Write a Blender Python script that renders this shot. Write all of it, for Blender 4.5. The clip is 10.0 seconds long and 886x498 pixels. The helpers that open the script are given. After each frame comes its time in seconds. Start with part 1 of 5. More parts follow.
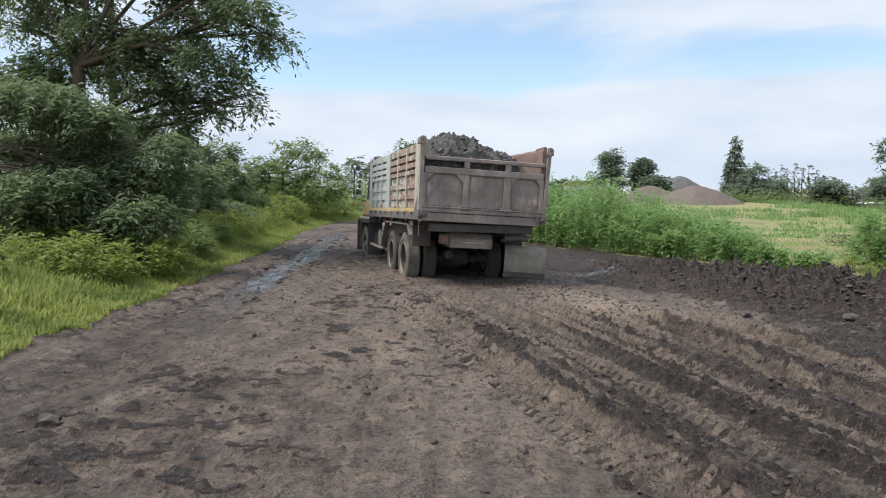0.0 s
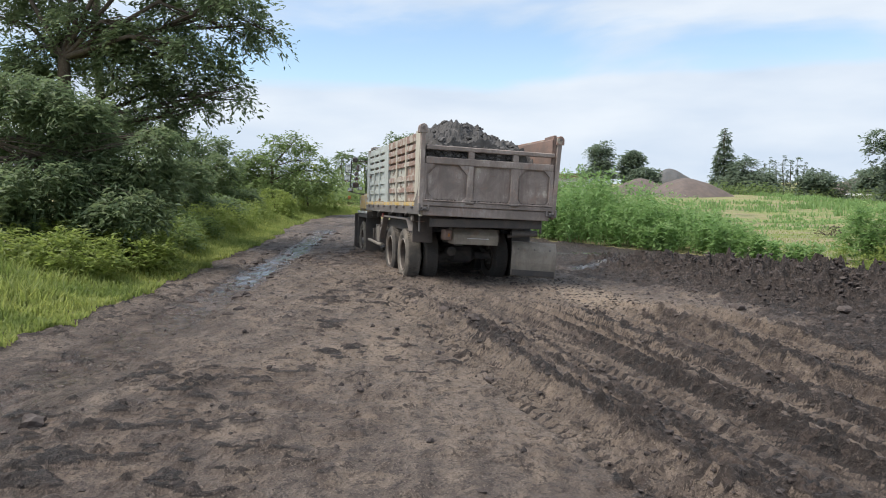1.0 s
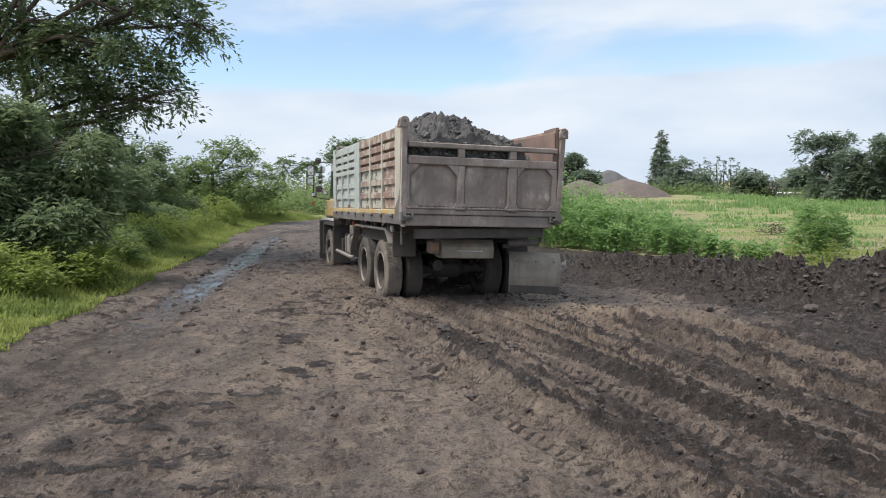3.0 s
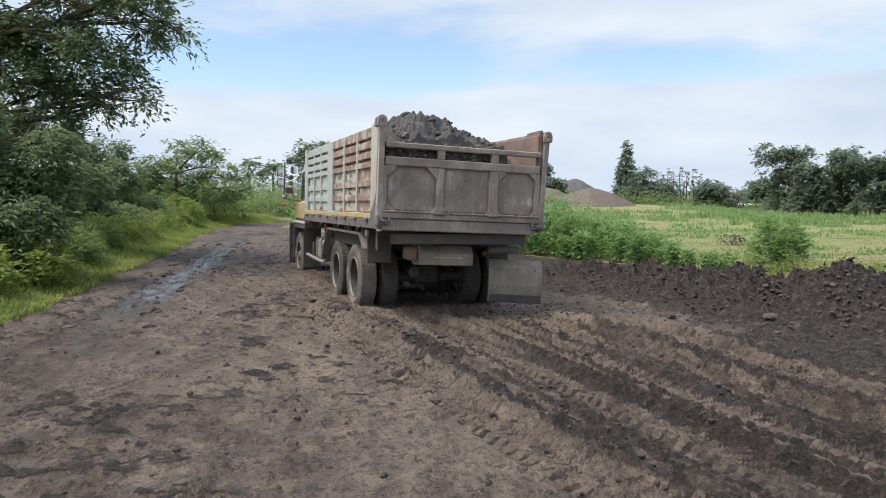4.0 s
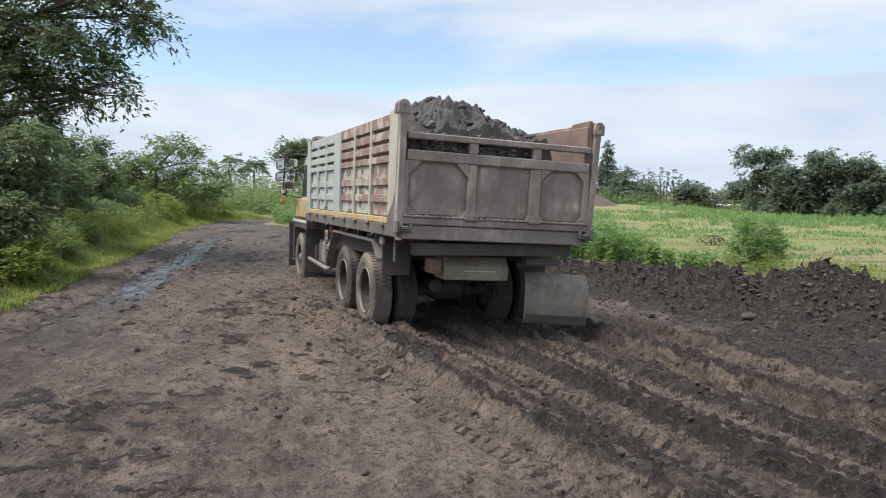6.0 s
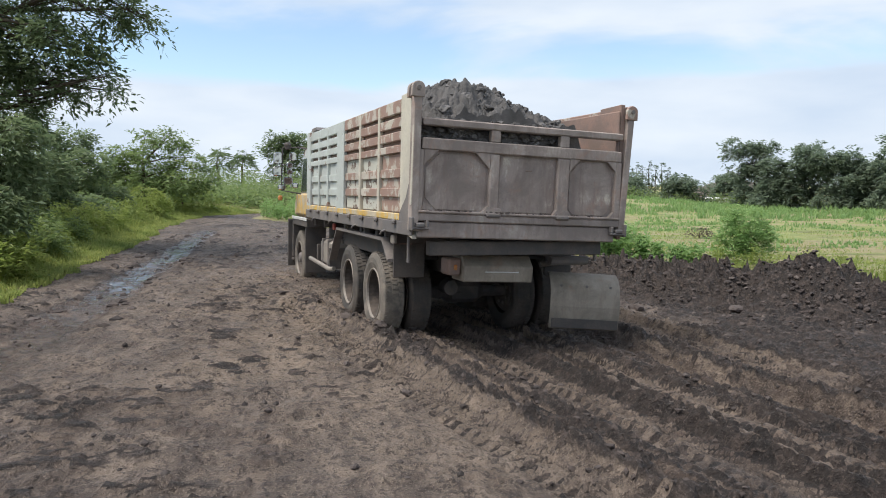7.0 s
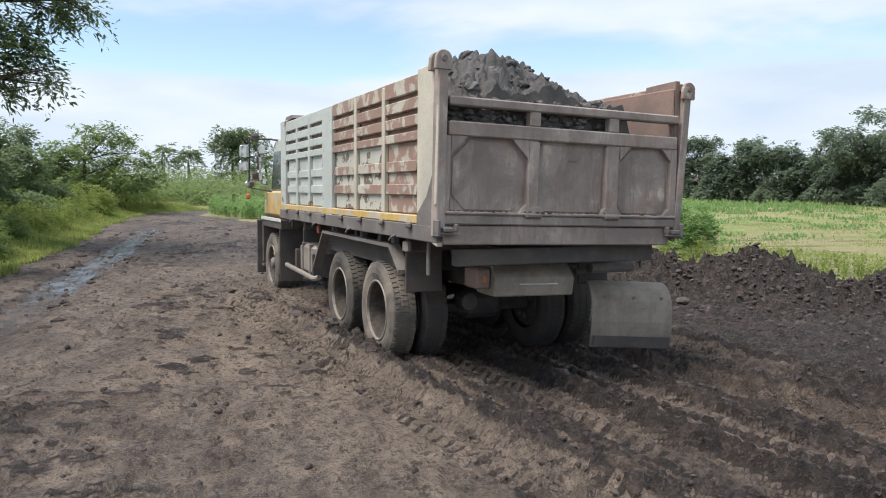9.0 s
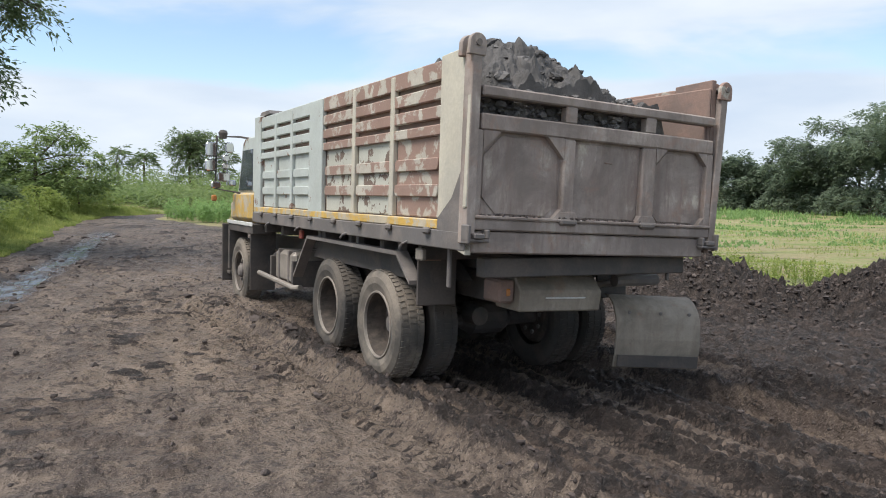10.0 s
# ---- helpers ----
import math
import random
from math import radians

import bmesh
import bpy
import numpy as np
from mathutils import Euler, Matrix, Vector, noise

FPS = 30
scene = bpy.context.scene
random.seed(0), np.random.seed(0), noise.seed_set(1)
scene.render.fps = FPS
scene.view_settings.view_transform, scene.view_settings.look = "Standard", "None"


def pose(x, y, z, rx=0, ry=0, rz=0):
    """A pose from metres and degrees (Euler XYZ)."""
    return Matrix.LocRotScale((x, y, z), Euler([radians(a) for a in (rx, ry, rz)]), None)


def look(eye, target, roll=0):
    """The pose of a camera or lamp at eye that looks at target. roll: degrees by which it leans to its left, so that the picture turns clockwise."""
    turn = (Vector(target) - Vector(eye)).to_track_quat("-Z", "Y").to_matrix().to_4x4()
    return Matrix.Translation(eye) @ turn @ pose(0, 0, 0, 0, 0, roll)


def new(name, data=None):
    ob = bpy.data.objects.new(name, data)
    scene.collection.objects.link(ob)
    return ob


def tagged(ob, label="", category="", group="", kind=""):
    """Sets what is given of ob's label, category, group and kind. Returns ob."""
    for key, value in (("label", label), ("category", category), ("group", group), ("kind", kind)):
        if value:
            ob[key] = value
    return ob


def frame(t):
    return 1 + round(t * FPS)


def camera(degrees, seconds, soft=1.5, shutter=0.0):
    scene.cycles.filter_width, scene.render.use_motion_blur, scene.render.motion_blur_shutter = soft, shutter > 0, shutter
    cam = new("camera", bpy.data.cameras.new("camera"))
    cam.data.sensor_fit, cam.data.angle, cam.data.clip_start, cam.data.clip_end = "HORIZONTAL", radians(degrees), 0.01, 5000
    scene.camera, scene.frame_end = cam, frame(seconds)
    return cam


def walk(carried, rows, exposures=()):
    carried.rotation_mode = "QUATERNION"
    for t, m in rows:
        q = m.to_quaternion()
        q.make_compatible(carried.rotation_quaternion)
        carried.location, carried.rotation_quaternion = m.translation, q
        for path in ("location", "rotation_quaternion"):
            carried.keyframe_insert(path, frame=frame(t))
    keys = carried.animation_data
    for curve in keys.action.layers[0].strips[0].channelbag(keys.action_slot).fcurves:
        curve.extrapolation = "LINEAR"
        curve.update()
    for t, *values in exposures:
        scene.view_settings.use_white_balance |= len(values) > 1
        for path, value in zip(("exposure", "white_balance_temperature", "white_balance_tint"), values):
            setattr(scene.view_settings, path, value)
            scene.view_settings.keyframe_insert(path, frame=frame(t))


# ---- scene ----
# The road falls a little to the right: all that stands on it is turned with it.
SLOPE = 2.2
TILT = pose(0, 0, 0, 0, SLOPE, 0)
cam = camera(60.9, 10.0, soft=1.0)
PATH = [
    (0, (0.458, -0.342, 1.832), (-0.416, 9.588, 1.039), 1.89),
    (0.5, (0.439, -0.321, 1.832), (-0.310, 9.619, 1.031), 2.09),
    (1, (0.414, -0.218, 1.827), (-0.328, 9.716, 0.950), 1.70),
    (1.5, (0.318, 0.015, 1.814), (-0.533, 9.923, 0.759), 2.02),
    (2, (0.204, 0.162, 1.819), (-0.606, 10.071, 0.750), 2.29),
    (2.5, (0.110, 0.233, 1.820), (-0.265, 10.184, 0.899), 1.37),
    (4, (0.087, 0.290, 1.791), (0.552, 10.253, 1.071), 1.97),
    (4.5, (0.082, 0.293, 1.791), (0.779, 10.247, 1.130), 2.40),
    (5, (0.078, 0.280, 1.789), (0.808, 10.232, 1.136), 2.49),
    (5.5, (0.079, 0.279, 1.790), (0.762, 10.232, 1.110), 2.44),
    (7, (0.079, 0.284, 1.790), (0.932, 10.215, 0.983), 2.29),
    (7.5, (0.078, 0.286, 1.792), (1.040, 10.207, 0.986), 2.37),
    (8, (0.076, 0.288, 1.791), (1.226, 10.188, 0.973), 2.29),
    (8.5, (0.076, 0.290, 1.790), (1.393, 10.168, 0.950), 2.02),
    (9, (0.076, 0.298, 1.793), (1.567, 10.150, 0.951), 2.04),
    (9.5, (0.074, 0.292, 1.791), (1.800, 10.108, 0.979), 2.23),
    (10, (0.077, 0.284, 1.788), (2.086, 10.052, 1.040), 2.54),
]
TRUCK = [
    (0, -0.045, 13.938, -0.093, -1.79, 0.44, 19.54),
    (0.5, 0.130, 13.437, -0.088, -1.72, 0.50, 19.32),
    (1, 0.221, 13.062, -0.071, -1.76, 0.37, 18.83),
    (1.5, 0.322, 12.822, -0.065, -1.73, 0.20, 18.69),
    (2, 0.450, 12.508, -0.070, -1.62, 0.04, 18.36),
    (2.5, 0.612, 11.906, -0.061, -1.45, -0.15, 17.86),
    (4, 0.890, 10.977, -0.037, -1.34, -0.38, 17.36),
    (4.5, 0.988, 10.520, -0.049, -1.04, -0.33, 16.81),
    (5, 1.116, 10.053, -0.051, -0.89, -0.27, 16.49),
    (5.5, 1.247, 9.633, -0.063, -0.74, -0.13, 16.36),
    (7, 1.650, 8.239, -0.027, -1.02, -0.71, 15.63),
    (7.5, 1.779, 7.897, -0.011, -1.22, -0.73, 15.67),
    (8, 1.961, 7.402, -0.002, -1.17, -0.73, 15.84),
    (8.5, 2.083, 7.054, 0.017, -1.19, -1.19, 15.93),
    (9, 2.198, 6.692, 0.011, -1.10, -1.21, 15.66),
    (9.5, 2.387, 6.267, 0.022, -0.87, -0.41, 16.13),
    (10, 2.558, 5.904, 0.046, -1.10, -0.40, 16.97),
]
# the filming camera opens up a little while the pale sky leaves its middle
EXPOSURES = [(0, 0.71), (5.5, 0.70), (7.0, 0.75), (8.5, 0.83), (9.2, 0.82), (10, 0.76)]
walk(cam, [(t, TILT @ look(eye, aim, roll)) for t, eye, aim, roll in PATH], EXPOSURES)

# ---- light ----
SUN_AZIMUTH, SUN_HEIGHT = -104.0, 62.0      # degrees from the road's direction (left is minus), and above the horizon


def sky():
    world = bpy.data.worlds.new("sky")
    scene.world = world
    world.use_nodes = True
    nt = world.node_tree
    nt.nodes.clear()
    n = lambda kind: nt.nodes.new(kind)
    link = nt.links.new
    out, back = n("ShaderNodeOutputWorld"), n("ShaderNodeBackground")
    air = n("ShaderNodeTexSky")
    air.sky_type, air.sun_disc = "NISHITA", False
    air.sun_elevation, air.sun_rotation = radians(SUN_HEIGHT), radians(SUN_AZIMUTH)
    air.air_density, air.dust_density, air.ozone_density = 1.0, 0.6, 1.6
    dim = n("ShaderNodeVectorMath")
    dim.operation = "SCALE"
    dim.inputs["Scale"].default_value = 0.115
    link(air.outputs[0], dim.inputs[0])
    co = n("ShaderNodeTexCoord")
    sep = n("ShaderNodeSeparateXYZ")
    link(co.outputs["Generated"], sep.inputs[0])
    # cloud layers: long streaks, spread with height
    stretch = n("ShaderNodeMapping")
    stretch.inputs["Scale"].default_value = (1.7, 1.7, 6.5)
    stretch.inputs["Location"].default_value = (0.35, 0.2, 0.62)
    link(co.outputs["Generated"], stretch.inputs[0])
    noise_a = n("ShaderNodeTexNoise")
    noise_a.inputs["Scale"].default_value, noise_a.inputs["Detail"].default_value = 1.5, 7.0
    noise_a.inputs["Roughness"].default_value = 0.52
    noise_a.inputs["Distortion"].default_value = 0.5
    link(stretch.outputs[0], noise_a.inputs["Vector"])
    band = n("ShaderNodeValToRGB")      # how much cloud at each height above the horizon
    link(sep.outputs["Z"], band.inputs[0])
    stops = [(0.0, 0.86), (0.085, 0.92), (0.118, 0.80), (0.140, 0.50), (0.170, 0.48), (0.205, 0.62), (0.27, 0.70), (0.6, 0.66)]
    ramp = band.color_ramp.elements
    while len(ramp) < len(stops):
        ramp.new(0.5)
    for e, (p, v) in zip(ramp, stops):
        e.position, e.color = p, (v, v, v, 1)
    add = n("ShaderNodeMath")
    add.operation = "ADD"
    link(noise_a.outputs["Fac"], add.inputs[0])
    link(band.outputs[0], add.inputs[1])
    cut = n("ShaderNodeMapRange")
    cut.interpolation_type = "SMOOTHSTEP"
    cut.inputs["From Min"].default_value, cut.inputs["From Max"].default_value = 0.92, 1.20
    link(add.outputs[0], cut.inputs["Value"])
    # the clouds' own light and grey
    noise_b = n("ShaderNodeTexNoise")
    noise_b.inputs["Scale"].default_value, noise_b.inputs["Detail"].default_value = 2.2, 5.0
    link(stretch.outputs[0], noise_b.inputs["Vector"])
    shade = n("ShaderNodeValToRGB")
    shade.color_ramp.elements[0].position, shade.color_ramp.elements[0].color = 0.32, (0.390, 0.460, 0.555, 1)
    shade.color_ramp.elements[1].position, shade.color_ramp.elements[1].color = 0.68, (0.515, 0.560, 0.615, 1)
    link(noise_b.outputs["Fac"], shade.inputs[0])
    mix = n("ShaderNodeMix")
    mix.data_type = "RGBA"
    link(cut.outputs[0], mix.inputs[0])
    link(dim.outputs[0], mix.inputs[6])
    link(shade.outputs[0], mix.inputs[7])
    link(mix.outputs[2], back.inputs["Color"])
    back.inputs["Strength"].default_value = 1.0
    link(back.outputs[0], out.inputs[0])


sky()
sun = new("sun", bpy.data.lights.new("sun", "SUN"))
sun.data.energy, sun.data.angle, sun.data.color = 2.7, radians(28), (1.0, 0.95, 0.87)
az, el = radians(SUN_AZIMUTH), radians(SUN_HEIGHT)
SUN_WAY = Vector((math.sin(az) * math.cos(el), math.cos(az) * math.cos(el), math.sin(el)))
sun.matrix_basis = look(SUN_WAY * 60, (0, 0, 0))


# ---- materials ----
class Nodes:
    """A short hand for one material's node tree."""

    def __init__(self, name):
        self.m = bpy.data.materials.new(name)
        self.m.use_nodes = True
        self.t = self.m.node_tree
        self.t.nodes.clear()
        self.out = self.t.nodes.new("ShaderNodeOutputMaterial")
        self.co = self.t.nodes.new("ShaderNodeTexCoord").outputs["Object"]

    def set(self, socket, value):
        if isinstance(value, bpy.types.NodeSocket):
            self.t.links.new(value, socket)
        else:
            socket.default_value = value

    def noise(self, scale, detail=4.0, rough=0.6, warp=0.0, stretch=None, at=None):
        n = self.t.nodes.new("ShaderNodeTexNoise")
        n.inputs["Scale"].default_value, n.inputs["Detail"].default_value = scale, detail
        n.inputs["Roughness"].default_value, n.inputs["Distortion"].default_value = rough, warp
        co = at or self.co
        if stretch:
            mp = self.t.nodes.new("ShaderNodeMapping")
            mp.inputs["Scale"].default_value = stretch
            self.t.links.new(co, mp.inputs[0])
            co = mp.outputs[0]
        self.t.links.new(co, n.inputs["Vector"])
        return n.outputs["Fac"]

    def range(self, value, a, b, c=0.0, d=1.0):
        n = self.t.nodes.new("ShaderNodeMapRange")
        self.t.links.new(value, n.inputs[0])
        for i, v in enumerate((a, b, c, d)):
            n.inputs[1 + i].default_value = v
        return n.outputs[0]

    def math(self, op, a, b=0.0):
        n = self.t.nodes.new("ShaderNodeMath")
        n.operation = op
        self.set(n.inputs[0], a)
        self.set(n.inputs[1], b)
        return n.outputs[0]

    def mix(self, fac, a, b):
        n = self.t.nodes.new("ShaderNodeMix")
        n.data_type = "RGBA"
        self.set(n.inputs[0], fac)
        for s, v in ((n.inputs[6], a), (n.inputs[7], b)):
            self.set(s, v if isinstance(v, bpy.types.NodeSocket) else (*v, 1))
        return n.outputs[2]

    def darken(self, fac, a, tint):
        n = self.t.nodes.new("ShaderNodeMix")
        n.data_type, n.blend_type = "RGBA", "MULTIPLY"
        self.set(n.inputs[0], fac)
        self.set(n.inputs[6], a)
        self.set(n.inputs[7], (*tint, 1))
        return n.outputs[2]

    def bump(self, height, strength=0.3, distance=0.02):
        n = self.t.nodes.new("ShaderNodeBump")
        n.inputs["Strength"].default_value, n.inputs["Distance"].default_value = strength, distance
        self.t.links.new(height, n.inputs["Height"])
        return n.outputs[0]

    def finish(self, color, rough=0.8, metal=0.0, normal=None, spec=0.4, leaf=None):
        p = self.t.nodes.new("ShaderNodeBsdfPrincipled")
        self.set(p.inputs["Base Color"], color if isinstance(color, bpy.types.NodeSocket) else (*color, 1))
        self.set(p.inputs["Roughness"], rough)
        self.set(p.inputs["Metallic"], metal)
        self.set(p.inputs["Specular IOR Level"], spec)
        if normal:
            self.t.links.new(normal, p.inputs["Normal"])
        end = p.outputs[0]
        if leaf is not None:
            thin = self.t.nodes.new("ShaderNodeBsdfTranslucent")
            self.set(thin.inputs["Color"], leaf)
            both = self.t.nodes.new("ShaderNodeMixShader")
            both.inputs[0].default_value = 0.5
            self.t.links.new(end, both.inputs[1])
            self.t.links.new(thin.outputs[0], both.inputs[2])
            end = both.outputs[0]
        self.t.links.new(end, self.out.inputs["Surface"])
        return self.m


def coated(name, base, other, scale=3.0, rough=0.7, metal=0.0, dirt=(0.16, 0.12, 0.095), dirty=0.4, bump=0.25, low=0.45, high=0.6):
    """Paint or metal with patches of another colour, a film of dry mud and fine grain."""
    k = Nodes(name)
    patch = k.range(k.noise(scale, 6, 0.65, 0.4), low, high)
    grain = k.noise(scale * 14, 3, 0.6)
    c = k.mix(patch, base, other)
    film = k.math("MULTIPLY", k.range(k.noise(scale * 0.45, 5, 0.7), 0.35, 0.7), dirty)
    c = k.mix(film, c, dirt)
    c = k.mix(k.range(grain, 0.3, 0.7, 0.0, 0.22), c, tuple(v * 0.45 for v in base))
    r = k.range(patch, 0, 1, rough - 0.08, min(1, rough + 0.12))
    return k.finish(c, r, metal, k.bump(k.math("ADD", k.math("MULTIPLY", patch, 0.7), grain), bump, 0.006))


def grimy(name, base, worn, mud, streak=0.7):
    """Old steel with mud thrown up from below, runs and scraped patches."""
    k = Nodes(name)
    runs = k.noise(5.0, 6, 0.7, 0.3, (2.2, 2.2, 0.35))
    patch = k.noise(1.9, 7, 0.68, 0.6)
    specks = k.noise(38, 4, 0.7)
    scratch = k.noise(7.0, 6, 0.7, 0.3, (1.3, 1.0, 0.45))
    rust = k.noise(3.1, 6, 0.7, 0.8)
    c = k.mix(k.range(patch, 0.42, 0.60), base, tuple(v * 0.66 for v in base))
    c = k.mix(k.range(runs, 0.48, 0.64, 0, streak), c, mud)
    c = k.mix(k.range(rust, 0.54, 0.66, 0, 0.55), c, (base[0] * 0.95, base[1] * 0.72, base[2] * 0.62))
    c = k.mix(k.math("MULTIPLY", k.range(scratch, 0.50, 0.64), k.range(patch, 0.36, 0.50, 0.85, 0.0)), c, worn)
    c = k.mix(k.range(specks, 0.58, 0.70, 0, 0.25), c, tuple(v * 0.6 for v in mud))
    h = k.math("ADD", k.math("MULTIPLY", specks, 0.3), k.math("ADD", patch, k.math("MULTIPLY", runs, 0.5)))
    return k.finish(c, k.range(runs, 0.4, 0.6, 0.62, 0.88), 0, k.bump(h, 0.4, 0.012), 0.3)


def foliage(name, a, b, c, rough=0.5):
    k = Nodes(name)
    geo = k.t.nodes.new("ShaderNodeNewGeometry")
    rand = geo.outputs["Random Per Island"]
    big = k.noise(0.8, 3, 0.6)
    col = k.mix(k.range(rand, 0.0, 1.0), a, b)
    col = k.mix(k.range(big, 0.42, 0.68), col, c)
    bright = k.t.nodes.new("ShaderNodeHueSaturation")
    bright.inputs["Value"].default_value = 1.25
    k.t.links.new(col, bright.inputs["Color"])
    return k.finish(col, rough, 0, None, 0.3, bright.outputs[0])


def ground_material():
    k = Nodes("earth_and_grass")
    zone = k.t.nodes.new("ShaderNodeAttribute")
    zone.attribute_name = "zone"
    sep = k.t.nodes.new("ShaderNodeSeparateColor")
    k.t.links.new(zone.outputs["Color"], sep.inputs[0])
    grass, wet, dark = sep.outputs[0], sep.outputs[1], sep.outputs[2]
    tan = zone.outputs["Alpha"]
    broad = k.noise(0.55, 5, 0.6, 0.3)
    mid = k.noise(3.2, 6, 0.65, 0.2)
    blot = k.noise(9.0, 5, 0.7, 0.4)
    fine = k.noise(24, 5, 0.7)
    grit = k.noise(70, 3, 0.7)
    along = k.noise(1.4, 5, 0.65, 0.2, (3.0, 0.5, 1.0))
    drag = k.noise(5.0, 5, 0.7, 0.3, (2.4, 0.7, 1.0))
    dirt = k.mix(k.range(broad, 0.38, 0.62), (0.118, 0.090, 0.076), (0.205, 0.160, 0.130))
    dirt = k.mix(k.range(along, 0.45, 0.58, 0, 0.85), dirt, (0.082, 0.061, 0.051))
    dirt = k.mix(k.range(drag, 0.51, 0.60, 0, 0.65), dirt, (0.070, 0.051, 0.043))
    dirt = k.mix(k.range(mid, 0.52, 0.62, 0, 0.65), dirt, (0.265, 0.207, 0.163))
    dirt = k.mix(k.math("MULTIPLY", tan, 0.9), dirt, (0.345, 0.265, 0.196))
    dirt = k.mix(k.range(blot, 0.54, 0.60, 0, 0.8), dirt, (0.040, 0.030, 0.026))
    dirt = k.mix(k.range(fine, 0.53, 0.60, 0, 0.7), dirt, (0.050, 0.037, 0.031))
    dirt = k.mix(k.range(grit, 0.57, 0.64, 0, 0.55), dirt, (0.36, 0.29, 0.235))
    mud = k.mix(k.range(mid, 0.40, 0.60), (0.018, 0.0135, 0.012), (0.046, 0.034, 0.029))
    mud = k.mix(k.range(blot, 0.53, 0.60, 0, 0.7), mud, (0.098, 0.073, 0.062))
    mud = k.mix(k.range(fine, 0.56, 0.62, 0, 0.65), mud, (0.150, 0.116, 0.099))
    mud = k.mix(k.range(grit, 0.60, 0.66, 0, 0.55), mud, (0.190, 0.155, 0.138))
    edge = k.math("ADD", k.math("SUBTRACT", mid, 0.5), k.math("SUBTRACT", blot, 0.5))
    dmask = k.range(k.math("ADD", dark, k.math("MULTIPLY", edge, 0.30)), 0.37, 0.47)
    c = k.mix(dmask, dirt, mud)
    ragged = k.math("SUBTRACT", k.noise(3.2, 6, 0.68, 0.7, (1.5, 0.7, 1)), 0.5)
    wmask = k.range(k.math("ADD", wet, k.math("MULTIPLY", ragged, 0.9)), 0.70, 0.77)
    sheen = k.range(k.math("ADD", wet, k.math("MULTIPLY", ragged, 0.35)), 0.43, 0.52)
    damp = k.range(k.math("ADD", wet, k.math("MULTIPLY", ragged, 0.8)), 0.22, 0.46)
    c = k.darken(damp, c, (0.60, 0.56, 0.55))
    c = k.mix(k.math("MULTIPLY", wmask, 0.8), c, (0.060, 0.052, 0.048))
    turf = k.mix(k.range(broad, 0.35, 0.65), (0.190, 0.240, 0.062), (0.300, 0.305, 0.105))
    turf = k.mix(k.range(k.noise(0.16, 6, 0.66, 0.5, (0.35, 2.0, 1)), 0.455, 0.54, 0, 0.8), turf, (0.36, 0.275, 0.165))
    turf = k.mix(k.range(k.noise(0.5, 5, 0.7, 0.4, (0.4, 1.8, 1)), 0.56, 0.62, 0, 0.75), turf, (0.110, 0.082, 0.055))
    turf = k.mix(k.range(mid, 0.45, 0.7, 0, 0.5), turf, (0.135, 0.205, 0.045))
    turf = k.mix(k.range(fine, 0.5, 0.7, 0, 0.4), turf, (0.085, 0.125, 0.035))
    gmask = k.range(k.math("ADD", grass, k.math("MULTIPLY", k.math("SUBTRACT", mid, 0.5), 0.9)), 0.35, 0.65)
    c = k.mix(gmask, c, turf)
    dry = k.range(mid, 0.35, 0.65, 0.58, 0.82)
    r = k.math("ADD", dry, k.math("MULTIPLY", dmask, 0.05))
    r = k.math("SUBTRACT", r, k.math("ADD", k.math("MULTIPLY", damp, 0.12), k.math("MULTIPLY", sheen, 0.30)))
    r = k.math("MAXIMUM", k.math("SUBTRACT", r, k.math("MULTIPLY", wmask, 0.62)), 0.18)
    h = k.math("ADD", k.math("MULTIPLY", fine, 0.6), k.math("ADD", k.math("MULTIPLY", grit, 0.22), k.math("MULTIPLY", blot, 1.4)))
    h = k.math("MULTIPLY", h, k.math("SUBTRACT", 1.0, k.math("MAXIMUM", k.math("MULTIPLY", wmask, 0.97), k.math("MULTIPLY", sheen, 0.55))))
    return k.finish(c, r, 0, k.bump(h, 1.0, 0.07), k.math("ADD", 0.4, k.math("MULTIPLY", wmask, 0.6)))


def clod_material(name="clod_earth", tint=1.0, grey=0.0):
    def tone(r, g, b):
        m = (r + g + b) / 3
        return tuple((v * (1 - grey) + m * grey) * tint for v in (r, g, b))

    k = Nodes(name)
    geo = k.t.nodes.new("ShaderNodeNewGeometry")
    rand = geo.outputs["Random Per Island"]
    mid, fine = k.noise(4.5, 5, 0.65, 0.3), k.noise(32, 4, 0.7)
    c = k.mix(k.range(mid, 0.36, 0.64), tone(0.032, 0.025, 0.023), tone(0.072, 0.055, 0.049))
    c = k.mix(k.range(rand, 0.5, 1.0, 0, 0.6), c, tone(0.130, 0.104, 0.094))
    c = k.mix(k.range(rand, 0.95, 1.0, 0, 0.35), c, tone(0.18, 0.15, 0.135))
    c = k.mix(k.range(fine, 0.5, 0.8, 0, 0.45), c, tone(0.045, 0.036, 0.034))
    return k.finish(c, k.range(mid, 0.3, 0.7, 0.62, 0.9), 0, k.bump(k.math("ADD", fine, mid), 0.6, 0.02))


